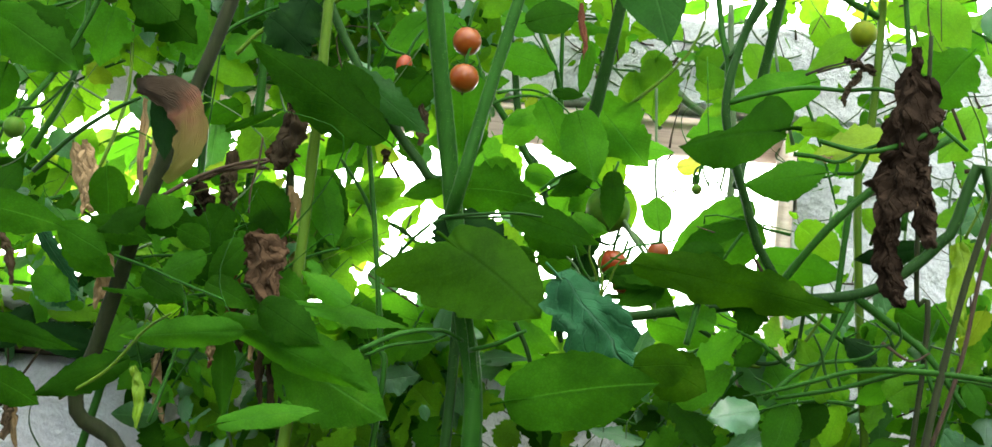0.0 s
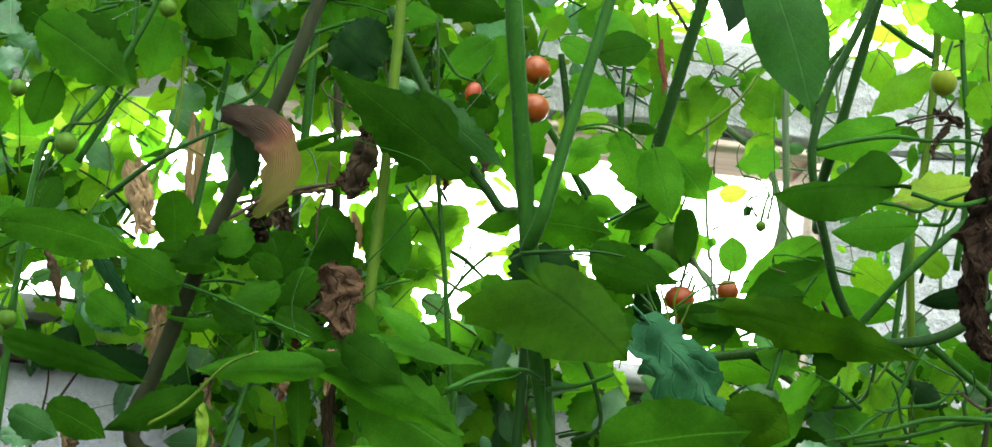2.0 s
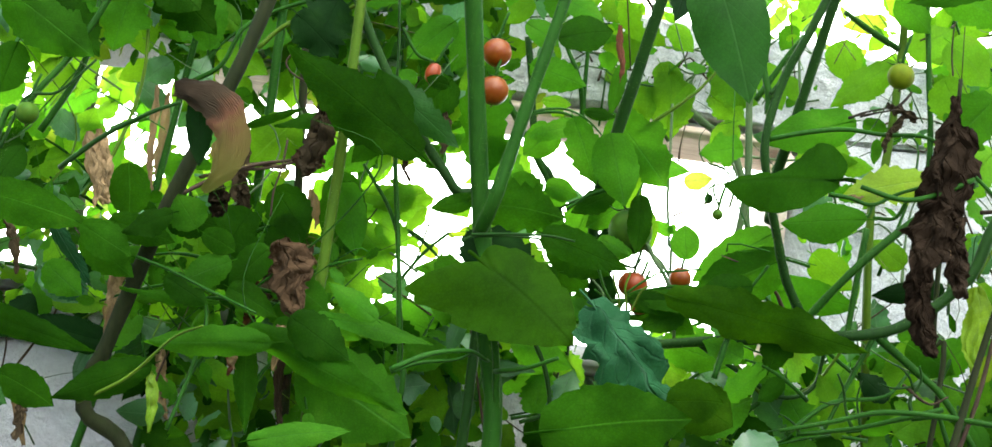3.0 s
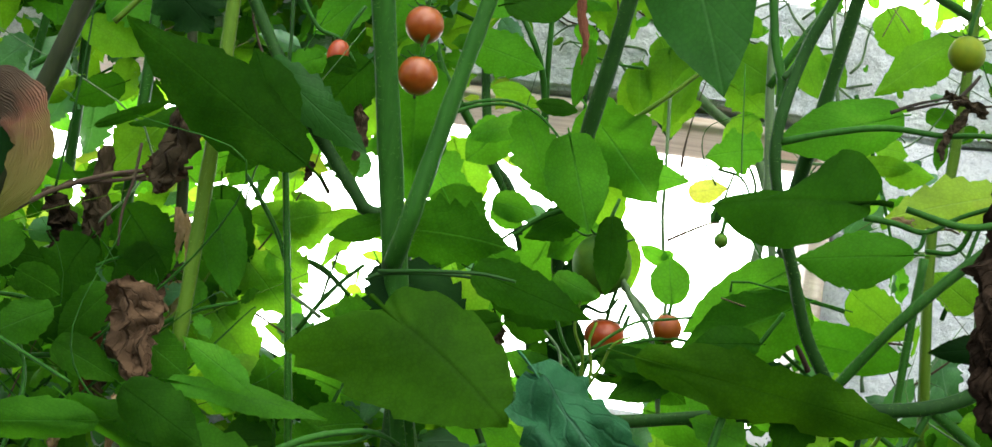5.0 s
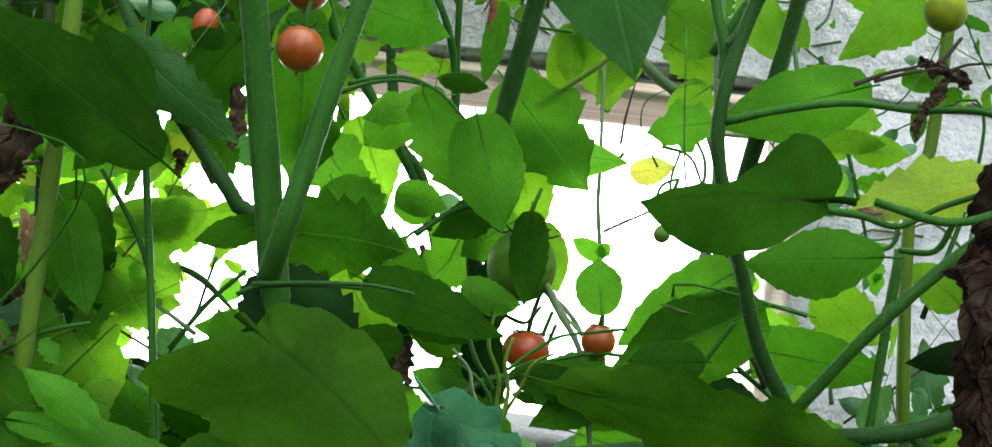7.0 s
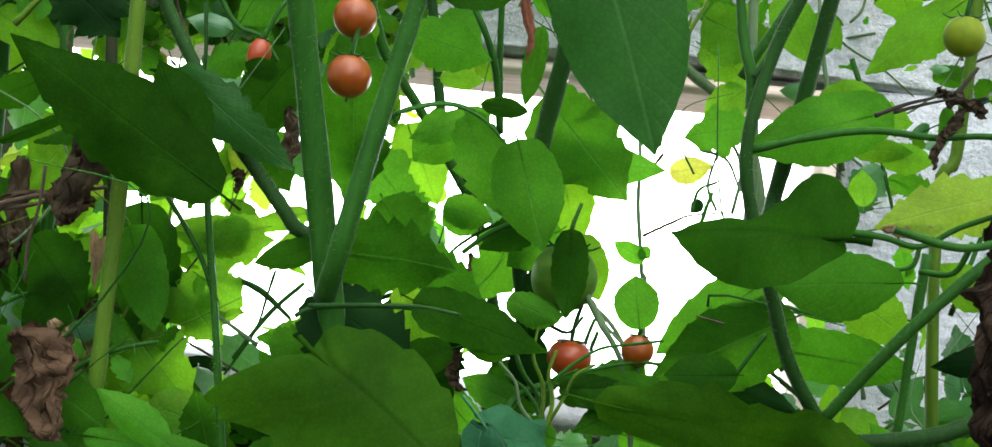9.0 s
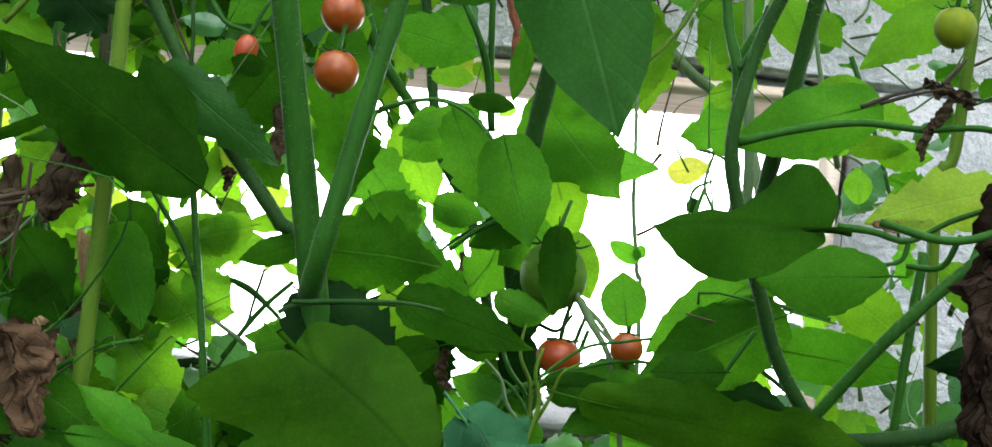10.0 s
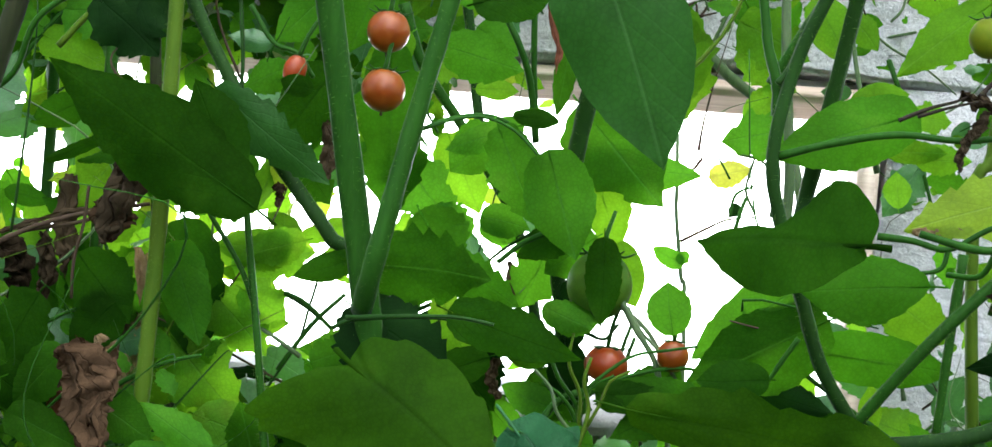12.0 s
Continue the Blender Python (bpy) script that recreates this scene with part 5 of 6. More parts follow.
stem(centre, "green", 0.0013, 0.0009, (-0.020, 1.310, 1.500), (-0.006, 1.320, 1.507), (0.012, 1.330, 1.511), (0.032, 1.330, 1.504), (0.053, 1.325, 1.485), name="petiole")
leaf(centre, "dark", "round", (0.033, 1.340, 1.514), (0.058, 1.340, 1.513), 0.013, 0, 0)
leaf(centre, "mid", "ovate", (0.058, 1.360, 1.564), (0.053, 1.360, 1.518), 0.016, 0, 0)
leaf(rear, "lime", "ovate", (0.139, 1.500, 1.587), (0.121, 1.500, 1.537), 0.020, 0, 1)
leaf(rear, "lime", "lobed", (-0.167, 1.405, 1.384), (-0.129, 1.405, 1.347), 0.037, 0, 0)
leaf(rear, "lime", "ovate", (-0.113, 1.405, 1.425), (-0.150, 1.405, 1.413), 0.025, 0, 1)
leaf(west, "lime", "lobed", (-0.189, 1.405, 1.349), (-0.145, 1.405, 1.304), 0.045, 0, 1)
leaf(rear, "lime", "ovate", (-0.166, 1.405, 1.302), (-0.118, 1.405, 1.287), 0.037, 0, 0)
leaf(rear, "lime", "toothed", (-0.068, 1.405, 1.358), (-0.101, 1.405, 1.359), 0.025, 0, 1)
leaf(rear, "lime", "ovate", (-0.178, 1.405, 1.357), (-0.189, 1.405, 1.329), 0.035, 0, 2)
leaf(rear, "lime", "lobed", (-0.147, 1.405, 1.389), (-0.118, 1.405, 1.373), 0.031, 0, 0)
leaf(rear, "lime", "ovate", (-0.122, 1.410, 1.424), (-0.158, 1.410, 1.407), 0.027, 0, 1)
leaf(rear, "lime", "lobed", (-0.169, 1.405, 1.296), (-0.131, 1.405, 1.301), 0.031, 0, 1)
leaf(rear, "mid", "toothed", (-0.006, 1.430, 1.442), (-0.037, 1.430, 1.457), 0.029, 0, 0)
leaf(rear, "mid", "ovate", (0.006, 1.430, 1.449), (0.028, 1.430, 1.439), 0.021, 0, 0)
leaf(rear, "cool", "round", (0.027, 1.470, 1.453), (0.044, 1.470, 1.457), 0.017, 0, 0)
stem(west, "twig", 0.0021, 0.0014, (-0.332, 1.350, 1.382), (-0.297, 1.360, 1.409), (-0.259, 1.370, 1.427), (-0.210, 1.380, 1.440), name="twig")
stem(west, "twig", 0.0016, 0.0012, (-0.290, 1.370, 1.415), (-0.249, 1.370, 1.425), (-0.214, 1.370, 1.443), name="twig")
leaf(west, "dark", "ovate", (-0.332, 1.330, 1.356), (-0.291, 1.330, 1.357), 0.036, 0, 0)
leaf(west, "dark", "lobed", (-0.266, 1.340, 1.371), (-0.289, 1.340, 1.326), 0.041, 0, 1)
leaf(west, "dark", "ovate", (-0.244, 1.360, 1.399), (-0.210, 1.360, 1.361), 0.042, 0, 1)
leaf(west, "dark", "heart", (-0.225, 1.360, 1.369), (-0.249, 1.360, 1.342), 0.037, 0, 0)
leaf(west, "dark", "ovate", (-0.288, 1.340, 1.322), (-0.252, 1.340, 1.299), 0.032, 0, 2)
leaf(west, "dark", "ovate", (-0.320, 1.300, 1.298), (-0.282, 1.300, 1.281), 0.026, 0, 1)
leaf(west, "mid", "ovate", (-0.136, 1.300, 1.292), (-0.180, 1.300, 1.317), 0.022, 0, 1)
leaf(west, "dark", "ovate", (-0.198, 1.260, 1.275), (-0.147, 1.260, 1.248), 0.038, 0, 1)
leaf(west, "mid", "ovate", (-0.169, 1.420, 1.467), (-0.192, 1.420, 1.436), 0.028, 0, 1)
leaf(west, "dark", "lobed", (-0.118, 1.420, 1.474), (-0.099, 1.420, 1.452), 0.024, 0, 0)
leaf(centre, "olive", "round", (0.134, 1.240, 1.252), (0.178, 1.240, 1.258), 0.042, 0, 0)
leaf(rear, "mid", "ovate", (-0.001, 1.400, 1.296), (0.056, 1.400, 1.280), 0.030, 0, 1)
leaf(rear, "cool", "round", (-0.047, 1.500, 1.245), (-0.038, 1.500, 1.217), 0.025, 0, 0)
leaf(rear, "lime", "lobed", (-0.085, 1.480, 1.237), (-0.060, 1.480, 1.214), 0.038, 0, 1)
leaf(rear, "mid", "ovate", (-0.104, 1.420, 1.269), (-0.063, 1.420, 1.280), 0.037, 0, 0)
stem(east, "green", 0.0026, 0.0020, (0.381, 1.300, 1.284), (0.344, 1.300, 1.270), (0.305, 1.300, 1.256), (0.254, 1.300, 1.243), name="truss")
stem(east, "deep", 0.0020, 0.0009, (0.355, 1.300, 1.274), (0.351, 1.300, 1.289), (0.359, 1.300, 1.306), (0.355, 1.295, 1.319), name="sepal")
stem(east, "deep", 0.0014, 0.0006, (0.353, 1.300, 1.298), (0.346, 1.295, 1.309), (0.334, 1.290, 1.317), name="sepal")
stem(east, "deep", 0.0014, 0.0006, (0.351, 1.300, 1.300), (0.334, 1.295, 1.296), (0.319, 1.290, 1.298), name="sepal")
stem(east, "deep", 0.0017, 0.0009, (0.302, 1.300, 1.256), (0.295, 1.300, 1.271), (0.290, 1.295, 1.288), (0.282, 1.290, 1.301), name="sepal")
stem(east, "deep", 0.0014, 0.0006, (0.292, 1.300, 1.279), (0.282, 1.295, 1.274), (0.269, 1.290, 1.274), name="sepal")
stem(east, "deep", 0.0014, 0.0006, (0.310, 1.300, 1.256), (0.304, 1.300, 1.281), (0.305, 1.295, 1.298), name="sepal")
stem(east, "deep", 0.0014, 0.0006, (0.257, 1.300, 1.244), (0.248, 1.300, 1.254), (0.234, 1.295, 1.259), name="sepal")
stem(east, "deep", 0.0014, 0.0006, (0.251, 1.300, 1.249), (0.239, 1.295, 1.245), (0.225, 1.290, 1.241), name="sepal")
stem(east, "grey", 0.0021, 0.0015, (0.225, 1.420, 1.309), (0.248, 1.420, 1.306), (0.275, 1.420, 1.284), name="branch")
stem(rear, "green", 0.0017, 0.0014, (-0.112, 1.300, 1.245), (-0.088, 1.300, 1.257), (-0.057, 1.310, 1.265), (-0.041, 1.320, 1.275), name="petiole")
stem(rear, "deep", 0.0024, 0.0021, (0.013, 1.380, 1.299), (0.028, 1.380, 1.271), (0.035, 1.380, 1.236), (0.010, 1.380, 1.221), name="branch")
leaf(west, "cool", "small", (-0.416, 1.500, 1.507), (-0.380, 1.500, 1.484), 0.026, 0, 0)
leaf(west, "cool", "small", (-0.496, 1.500, 1.466), (-0.467, 1.500, 1.442), 0.026, 0, 1)
leaf(west, "cool", "ovate", (-0.549, 1.550, 1.599), (-0.512, 1.550, 1.624), 0.040, 0, 0)
leaf(west, "cool", "ovate", (-0.401, 1.550, 1.545), (-0.425, 1.550, 1.522), 0.033, 0, 1)
leaf(west, "cool", "ovate", (-0.452, 1.400, 1.298), (-0.419, 1.400, 1.273), 0.036, 0, 0)
leaf(rear, "cool", "lobed", (-0.140, 1.460, 1.345), (-0.112, 1.460, 1.331), 0.026, 0, 0)
leaf(rear, "lime", "round", (-0.165, 1.420, 1.418), (-0.117, 1.420, 1.421), 0.026, 0, 0)
leaf(rear, "lime", "lobed", (-0.170, 1.420, 1.369), (-0.124, 1.420, 1.370), 0.033, 0, 0)
leaf(rear, "lime", "ovate", (-0.180, 1.420, 1.288), (-0.136, 1.420, 1.306), 0.033, 0, 1)
husk(west, ROSE, 0.070, 0.95, 4, (-0.330, 1.215, 1.455), (-0.305, 1.205, 1.451), (-0.285, 1.200, 1.438), (-0.275, 1.195, 1.418), (-0.277, 1.195, 1.392), (-0.289, 1.200, 1.368), crumple=0.13, turn=25, label="withered curled leaf, rose-brown and pale yellow")
husk(west, "char", 0.037, 1.5, 7, (-0.210, 1.330, 1.478), (-0.211, 1.325, 1.454), (-0.216, 1.320, 1.431), (-0.220, 1.320, 1.411), crumple=0.35, label="shrivelled brown leaf")
husk(west, "tan", 0.022, 1.6, 9, (-0.425, 1.380, 1.437), (-0.417, 1.380, 1.412), (-0.408, 1.380, 1.388), (-0.407, 1.380, 1.366), crumple=0.3, label="withered tan leaf on its stalk")
husk(west, "tan", 0.015, 1.6, 12, (-0.383, 1.480, 1.502), (-0.382, 1.480, 1.466), (-0.382, 1.480, 1.427), (-0.375, 1.480, 1.398), crumple=0.3)
husk(west, "tan", 0.021, 1.5, 15, (-0.397, 1.460, 1.328), (-0.400, 1.460, 1.299), (-0.401, 1.460, 1.267), (-0.395, 1.460, 1.243), crumple=0.3)
husk(west, "dry", 0.032, 1.8, 18, (-0.235, 1.420, 1.369), (-0.225, 1.420, 1.345), (-0.228, 1.420, 1.320), (-0.219, 1.420, 1.296), crumple=0.45, label="dark shrivelled leaf")
husk(west, "tan", 0.024, 1.4, 21, (-0.211, 1.400, 1.360), (-0.216, 1.400, 1.338), (-0.219, 1.400, 1.316), crumple=0.4)
husk(west, "dry", 0.016, 1.7, 24, (-0.226, 1.440, 1.300), (-0.223, 1.440, 1.259), (-0.223, 1.440, 1.222), (-0.215, 1.440, 1.186), crumple=0.4)
husk(west, "dry", 0.028, 1.7, 27, (-0.296, 1.460, 1.458), (-0.298, 1.460, 1.422), (-0.290, 1.460, 1.398), (-0.298, 1.460, 1.368), crumple=0.45)
husk(west, "dry", 0.018, 1.7, 30, (-0.501, 1.400, 1.344), (-0.490, 1.400, 1.324), (-0.480, 1.400, 1.291), crumple=0.4)
husk(west, "tan", 0.020, 1.6, 33, (-0.442, 1.340, 1.188), (-0.441, 1.340, 1.165), (-0.431, 1.340, 1.134), crumple=0.4)
husk(west, "tan", 0.021, 1.6, 36, (-0.339, 1.440, 1.243), (-0.337, 1.440, 1.212), (-0.324, 1.440, 1.177), crumple=0.4)
husk(west, "dry", 0.036, 1.6, 39, (-0.254, 1.390, 1.346), (-0.236, 1.380, 1.328), (-0.241, 1.380, 1.303), (-0.226, 1.380, 1.276), crumple=0.4, label="crumpled brown dead leaf")
husk(west, "tan", 0.012, 1.5, 45, (-0.214, 1.400, 1.408), (-0.208, 1.400, 1.392), (-0.208, 1.400, 1.375), crumple=0.3)
husk(west, "dry", 0.010, 1.5, 48, (-0.330, 1.430, 1.413), (-0.300, 1.420, 1.423), (-0.269, 1.410, 1.432), (-0.243, 1.400, 1.428), crumple=0.5)
husk(centre, "rust", 0.010, 1.6, 51, (0.049, 1.310, 1.593), (0.050, 1.310, 1.574), (0.055, 1.310, 1.555), (0.055, 1.310, 1.539), crumple=0.3, turn=40, label="narrow dry rust-brown leaf")
husk(rear, "dry", 0.016, 1.5, 54, (0.026, 1.400, 1.361), (0.023, 1.400, 1.348), (0.030, 1.400, 1.335), crumple=0.4)
husk(rear, "dry", 0.013, 1.5, 55, (0.021, 1.460, 1.426), (0.026, 1.460, 1.410), (0.025, 1.460, 1.392), crumple=0.4)
husk(west, "dry", 0.016, 1.6, 57, (-0.102, 1.400, 1.506), (-0.098, 1.400, 1.486), (-0.099, 1.400, 1.465), crumple=0.5)
husk(west, "dry", 0.012, 1.6, 58, (-0.137, 1.420, 1.463), (-0.134, 1.420, 1.457), (-0.135, 1.420, 1.448), crumple=0.5)
dead = plant_at(0.40, 1.25, "dead tomato vine with hanging crumpled brown leaves")
stem(dead, "woody", 0.0030, 0.0040, (0.435, 1.280, 1.466), (0.425, 1.280, 1.419), (0.410, 1.280, 1.362), (0.396, 1.280, 1.293), (0.384, 1.280, 1.221), (0.379, 1.280, 1.171), name="branch")
husk(dead, "bark", 0.031, 1.0, 301, (0.347, 1.245, 1.518), (0.345, 1.245, 1.491), (0.346, 1.245, 1.464), (0.345, 1.245, 1.437), (0.345, 1.245, 1.413), crumple=0.36, turn=20)
husk(dead, "bark", 0.026, 1.0, 303, (0.338, 1.240, 1.405), (0.333, 1.240, 1.384), (0.332, 1.240, 1.364), (0.338, 1.240, 1.345), crumple=0.36, turn=20)
husk(dead, "bark", 0.020, 1.0, 305, (0.350, 1.250, 1.558), (0.350, 1.250, 1.537), (0.350, 1.250, 1.513), (0.351, 1.250, 1.489), crumple=0.36, turn=20)
husk(dead, "bark", 0.056, 1.3, 61, (0.344, 1.225, 1.531), (0.344, 1.225, 1.507), (0.340, 1.225, 1.480), (0.338, 1.225, 1.453), (0.337, 1.225, 1.430), crumple=0.33, label="crumpled dark brown dead leaf")
husk(dead, "bark", 0.055, 1.3, 64, (0.337, 1.220, 1.456), (0.335, 1.220, 1.429), (0.333, 1.220, 1.403), (0.332, 1.220, 1.377), crumple=0.33, turn=10)
husk(dead, "bark", 0.040, 1.3, 67, (0.332, 1.220, 1.396), (0.332, 1.220, 1.370), (0.336, 1.220, 1.348), (0.343, 1.220, 1.333), (0.349, 1.220, 1.321), crumple=0.33)
husk(dead, "bark", 0.055, 1.3, 71, (0.355, 1.235, 1.528), (0.357, 1.235, 1.494), (0.356, 1.235, 1.460), (0.358, 1.235, 1.434), crumple=0.33)
husk(dead, "bark", 0.045, 1.4, 79, (0.361, 1.235, 1.448), (0.360, 1.235, 1.421), (0.365, 1.235, 1.398), (0.372, 1.235, 1.376), crumple=0.33)
husk(dead, "bark", 0.010, 1.8, 74, (0.329, 1.220, 1.491), (0.333, 1.220, 1.478), (0.338, 1.220, 1.471), crumple=0.33)
husk(dead, "tan", 0.009, 1, 73, (0.357, 1.240, 1.427), (0.357, 1.240, 1.414), (0.357, 1.240, 1.401), crumple=0.3)
husk(west, "husk", 0.047, 1.3, 201, (-0.226, 1.300, 1.349), (-0.218, 1.300, 1.330), (-0.215, 1.300, 1.307), (-0.205, 1.300, 1.279), crumple=0.42, turn=10, label="large crumpled brown dead leaf")
husk(west, "char", 0.015, 1.6, 203, (-0.215, 1.330, 1.265), (-0.213, 1.330, 1.239), (-0.211, 1.330, 1.210), (-0.205, 1.330, 1.185), crumple=0.45)
husk(west, "tan", 0.020, 1.2, 205, (-0.388, 1.350, 1.338), (-0.380, 1.350, 1.312), (-0.379, 1.350, 1.288), (-0.380, 1.350, 1.270), crumple=0.3)
husk(west, "rust", 0.014, 1.5, 207, (-0.261, 1.320, 1.254), (-0.256, 1.320, 1.238), (-0.257, 1.320, 1.222), crumple=0.4)
husk(west, "rust", 0.018, 1.7, 209, (-0.253, 1.350, 1.316), (-0.252, 1.350, 1.289), (-0.251, 1.350, 1.262), crumple=0.5)
husk(west, "dry", 0.018, 1.5, 211, (-0.430, 1.300, 1.178), (-0.430, 1.300, 1.160), (-0.430, 1.300, 1.138), crumple=0.45)
husk(west, "yellowgreen", 0.015, 1.2, 213, (-0.332, 1.340, 1.219), (-0.325, 1.340, 1.194), (-0.322, 1.340, 1.162), crumple=0.4)
husk(west, "tan", 0.024, 1.1, 215, (-0.433, 1.380, 1.433), (-0.424, 1.380, 1.409), (-0.416, 1.380, 1.385), (-0.415, 1.380, 1.363), crumple=0.3, turn=15, label="withered pale brown leaf")
husk(west, "tan", 0.016, 1.3, 217, (-0.387, 1.440, 1.498), (-0.385, 1.440, 1.459), (-0.382, 1.440, 1.420), (-0.375, 1.440, 1.395), crumple=0.3)
husk(corner, "tan", 0.010, 0.8, 219, (0.273, 1.300, 1.463), (0.288, 1.300, 1.463), (0.308, 1.300, 1.467), crumple=0.3)
husk(west, "tan", 0.011, 1.2, 221, (-0.217, 1.385, 1.411), (-0.213, 1.385, 1.393), (-0.212, 1.385, 1.373), crumple=0.25)
husk(west, "husk", 0.037, 1.1, 223, (-0.206, 1.300, 1.347), (-0.205, 1.300, 1.328), (-0.206, 1.300, 1.309), (-0.199, 1.300, 1.283), crumple=0.35)
husk(west, "char", 0.023, 1.5, 225, (-0.212, 1.330, 1.483), (-0.212, 1.330, 1.463), (-0.216, 1.330, 1.443), (-0.217, 1.330, 1.432), crumple=0.4)
husk(west, "husk", 0.032, 1, 227, (-0.215, 1.325, 1.437), (-0.217, 1.325, 1.427), (-0.216, 1.325, 1.412), crumple=0.4)
husk(west, "tan", 0.024, 1.1, 103, (-0.392, 1.400, 1.331), (-0.386, 1.400, 1.298), (-0.386, 1.400, 1.261), (-0.389, 1.400, 1.228), crumple=0.3)
husk(west, "tan", 0.015, 1.2, 105, (-0.217, 1.300, 1.254), (-0.215, 1.300, 1.271), (-0.215, 1.300, 1.231), crumple=0.4)
husk(west, "tan", 0.026, 1.3, 107, (-0.229, 1.360, 1.352), (-0.222, 1.360, 1.328), (-0.227, 1.360, 1.304), crumple=0.4)
husk(west, "char", 0.033, 1.8, 90, (-0.315, 1.400, 1.407), (-0.302, 1.400, 1.389), (-0.304, 1.400, 1.370), crumple=0.5)
husk(west, "char", 0.024, 1.8, 92, (-0.285, 1.390, 1.415), (-0.279, 1.390, 1.392), (-0.282, 1.390, 1.367), crumple=0.5)
husk(west, "dry", 0.028, 1.6, 94, (-0.242, 1.380, 1.349), (-0.227, 1.380, 1.332), (-0.226, 1.380, 1.308), crumple=0.45)
husk(west, "char", 0.021, 1.8, 96, (-0.259, 1.400, 1.299), (-0.257, 1.400, 1.271), (-0.246, 1.400, 1.248), crumple=0.5)
husk(west, "char", 0.019, 1.8, 98, (-0.221, 1.390, 1.290), (-0.222, 1.390, 1.257), (-0.211, 1.390, 1.220), crumple=0.5)
husk(west, "tan", 0.015, 1.5, 99, (-0.255, 1.300, 1.253), (-0.254, 1.300, 1.240), (-0.250, 1.300, 1.228), crumple=0.4)
husk(west, "tan", 0.030, 1.3, 101, (-0.425, 1.380, 1.432), (-0.417, 1.380, 1.408), (-0.411, 1.380, 1.384), (-0.402, 1.380, 1.368), crumple=0.35)
stem(dead, "woody", 0.0030, 0.0021, (0.340, 1.340, -0.020), (0.330, 1.340, 0.600), (0.385, 1.340, 1.277), (0.376, 1.340, 1.349), (0.372, 1.335, 1.423), (0.374, 1.335, 1.498), (0.373, 1.335, 1.596))
stem(dead, "twig", 0.0024, 0.0018, (0.392, 1.320, 1.208), (0.416, 1.320, 1.296), (0.429, 1.320, 1.380), (0.447, 1.320, 1.447), name="twig")
husk(dead, "tan", 0.010, 1.5, 73, (0.378, 1.318, 1.434), (0.378, 1.318, 1.423), (0.381, 1.318, 1.410), crumple=0.3)
husk(dead, "yellowgreen", 0.028, 1, 76, (0.409, 1.340, 1.404), (0.417, 1.340, 1.380), (0.412, 1.340, 1.350), (0.420, 1.340, 1.320), crumple=0.3)
stem(corner, "char", 0.0013, 0.0006, (0.254, 1.235, 1.520), (0.270, 1.235, 1.528), (0.284, 1.235, 1.533), (0.293, 1.235, 1.538), name="twig")
stem(corner, "char", 0.0012, 0.0006, (0.264, 1.235, 1.523), (0.280, 1.235, 1.529), (0.296, 1.235, 1.534), name="twig")
stem(corner, "char", 0.0016, 0.0010, (0.297, 1.240, 1.537), (0.303, 1.240, 1.545), (0.308, 1.240, 1.553), name="twig")
husk(corner, "char", 0.013, 1.6, 82, (0.286, 1.235, 1.538), (0.296, 1.235, 1.534), (0.305, 1.235, 1.532), (0.314, 1.235, 1.527), crumple=0.6, label="small black-brown withered leaf")
husk(corner, "char", 0.012, 1.7, 84, (0.302, 1.235, 1.529), (0.298, 1.235, 1.521), (0.292, 1.235, 1.512), (0.290, 1.235, 1.504), crumple=0.6)
husk(corner, "char", 0.009, 1.7, 86, (0.292, 1.235, 1.513), (0.289, 1.235, 1.504), (0.289, 1.235, 1.494), crumple=0.5)
tomato("ripe", (-0.061, 1.371, 1.565), 0.0279, "small ripe orange-red tomato on a drooping truss")
tomato("ripe", (-0.059, 1.362, 1.526), 0.0284, "small ripe orange-red tomato on a drooping truss")
tomato("red", (-0.118, 1.363, 1.534), 0.0150, "small red tomato half hidden by leaves", 1.4, (0, 12, 0))
tomato("red", (0.098, 1.385, 1.365), 0.0286, "ripe red tomato among the leaves", 0.85)
tomato("red", (0.108, 1.400, 1.347), 0.0178, "red tomato half hidden under another", 0.9)
tomato("red", (0.105, 1.400, 1.354), 0.0196, "ripe red tomato among the leaves", 0.9)
tomato("ripe", (0.140, 1.366, 1.375), 0.0205, "ripe red-orange tomato beside a leaf")
tomato("green", (0.089, 1.385, 1.415), 0.0421, "unripe green tomato, darker at the stalk", 1.05)
tomato("pale", (0.306, 1.284, 1.577), 0.0245, "pale yellow-green unripe tomato")
tomato("green", (0.171, 1.400, 1.446), 0.0105, "tiny unripe green tomato")
tomato("green", (-0.488, 1.360, 1.439), 0.0216, "small hard green tomato")
tomato("green", (-0.540, 1.360, 1.486), 0.0169, "small hard green tomato")
tomato("green", (-0.413, 1.360, 1.579), 0.0170, "small hard green tomato")
tomato("green", (-0.521, 1.340, 1.259), 0.0164, "small hard green tomato")
tomato("green", (-0.512, 1.340, 1.269), 0.0176, "small hard green tomato")

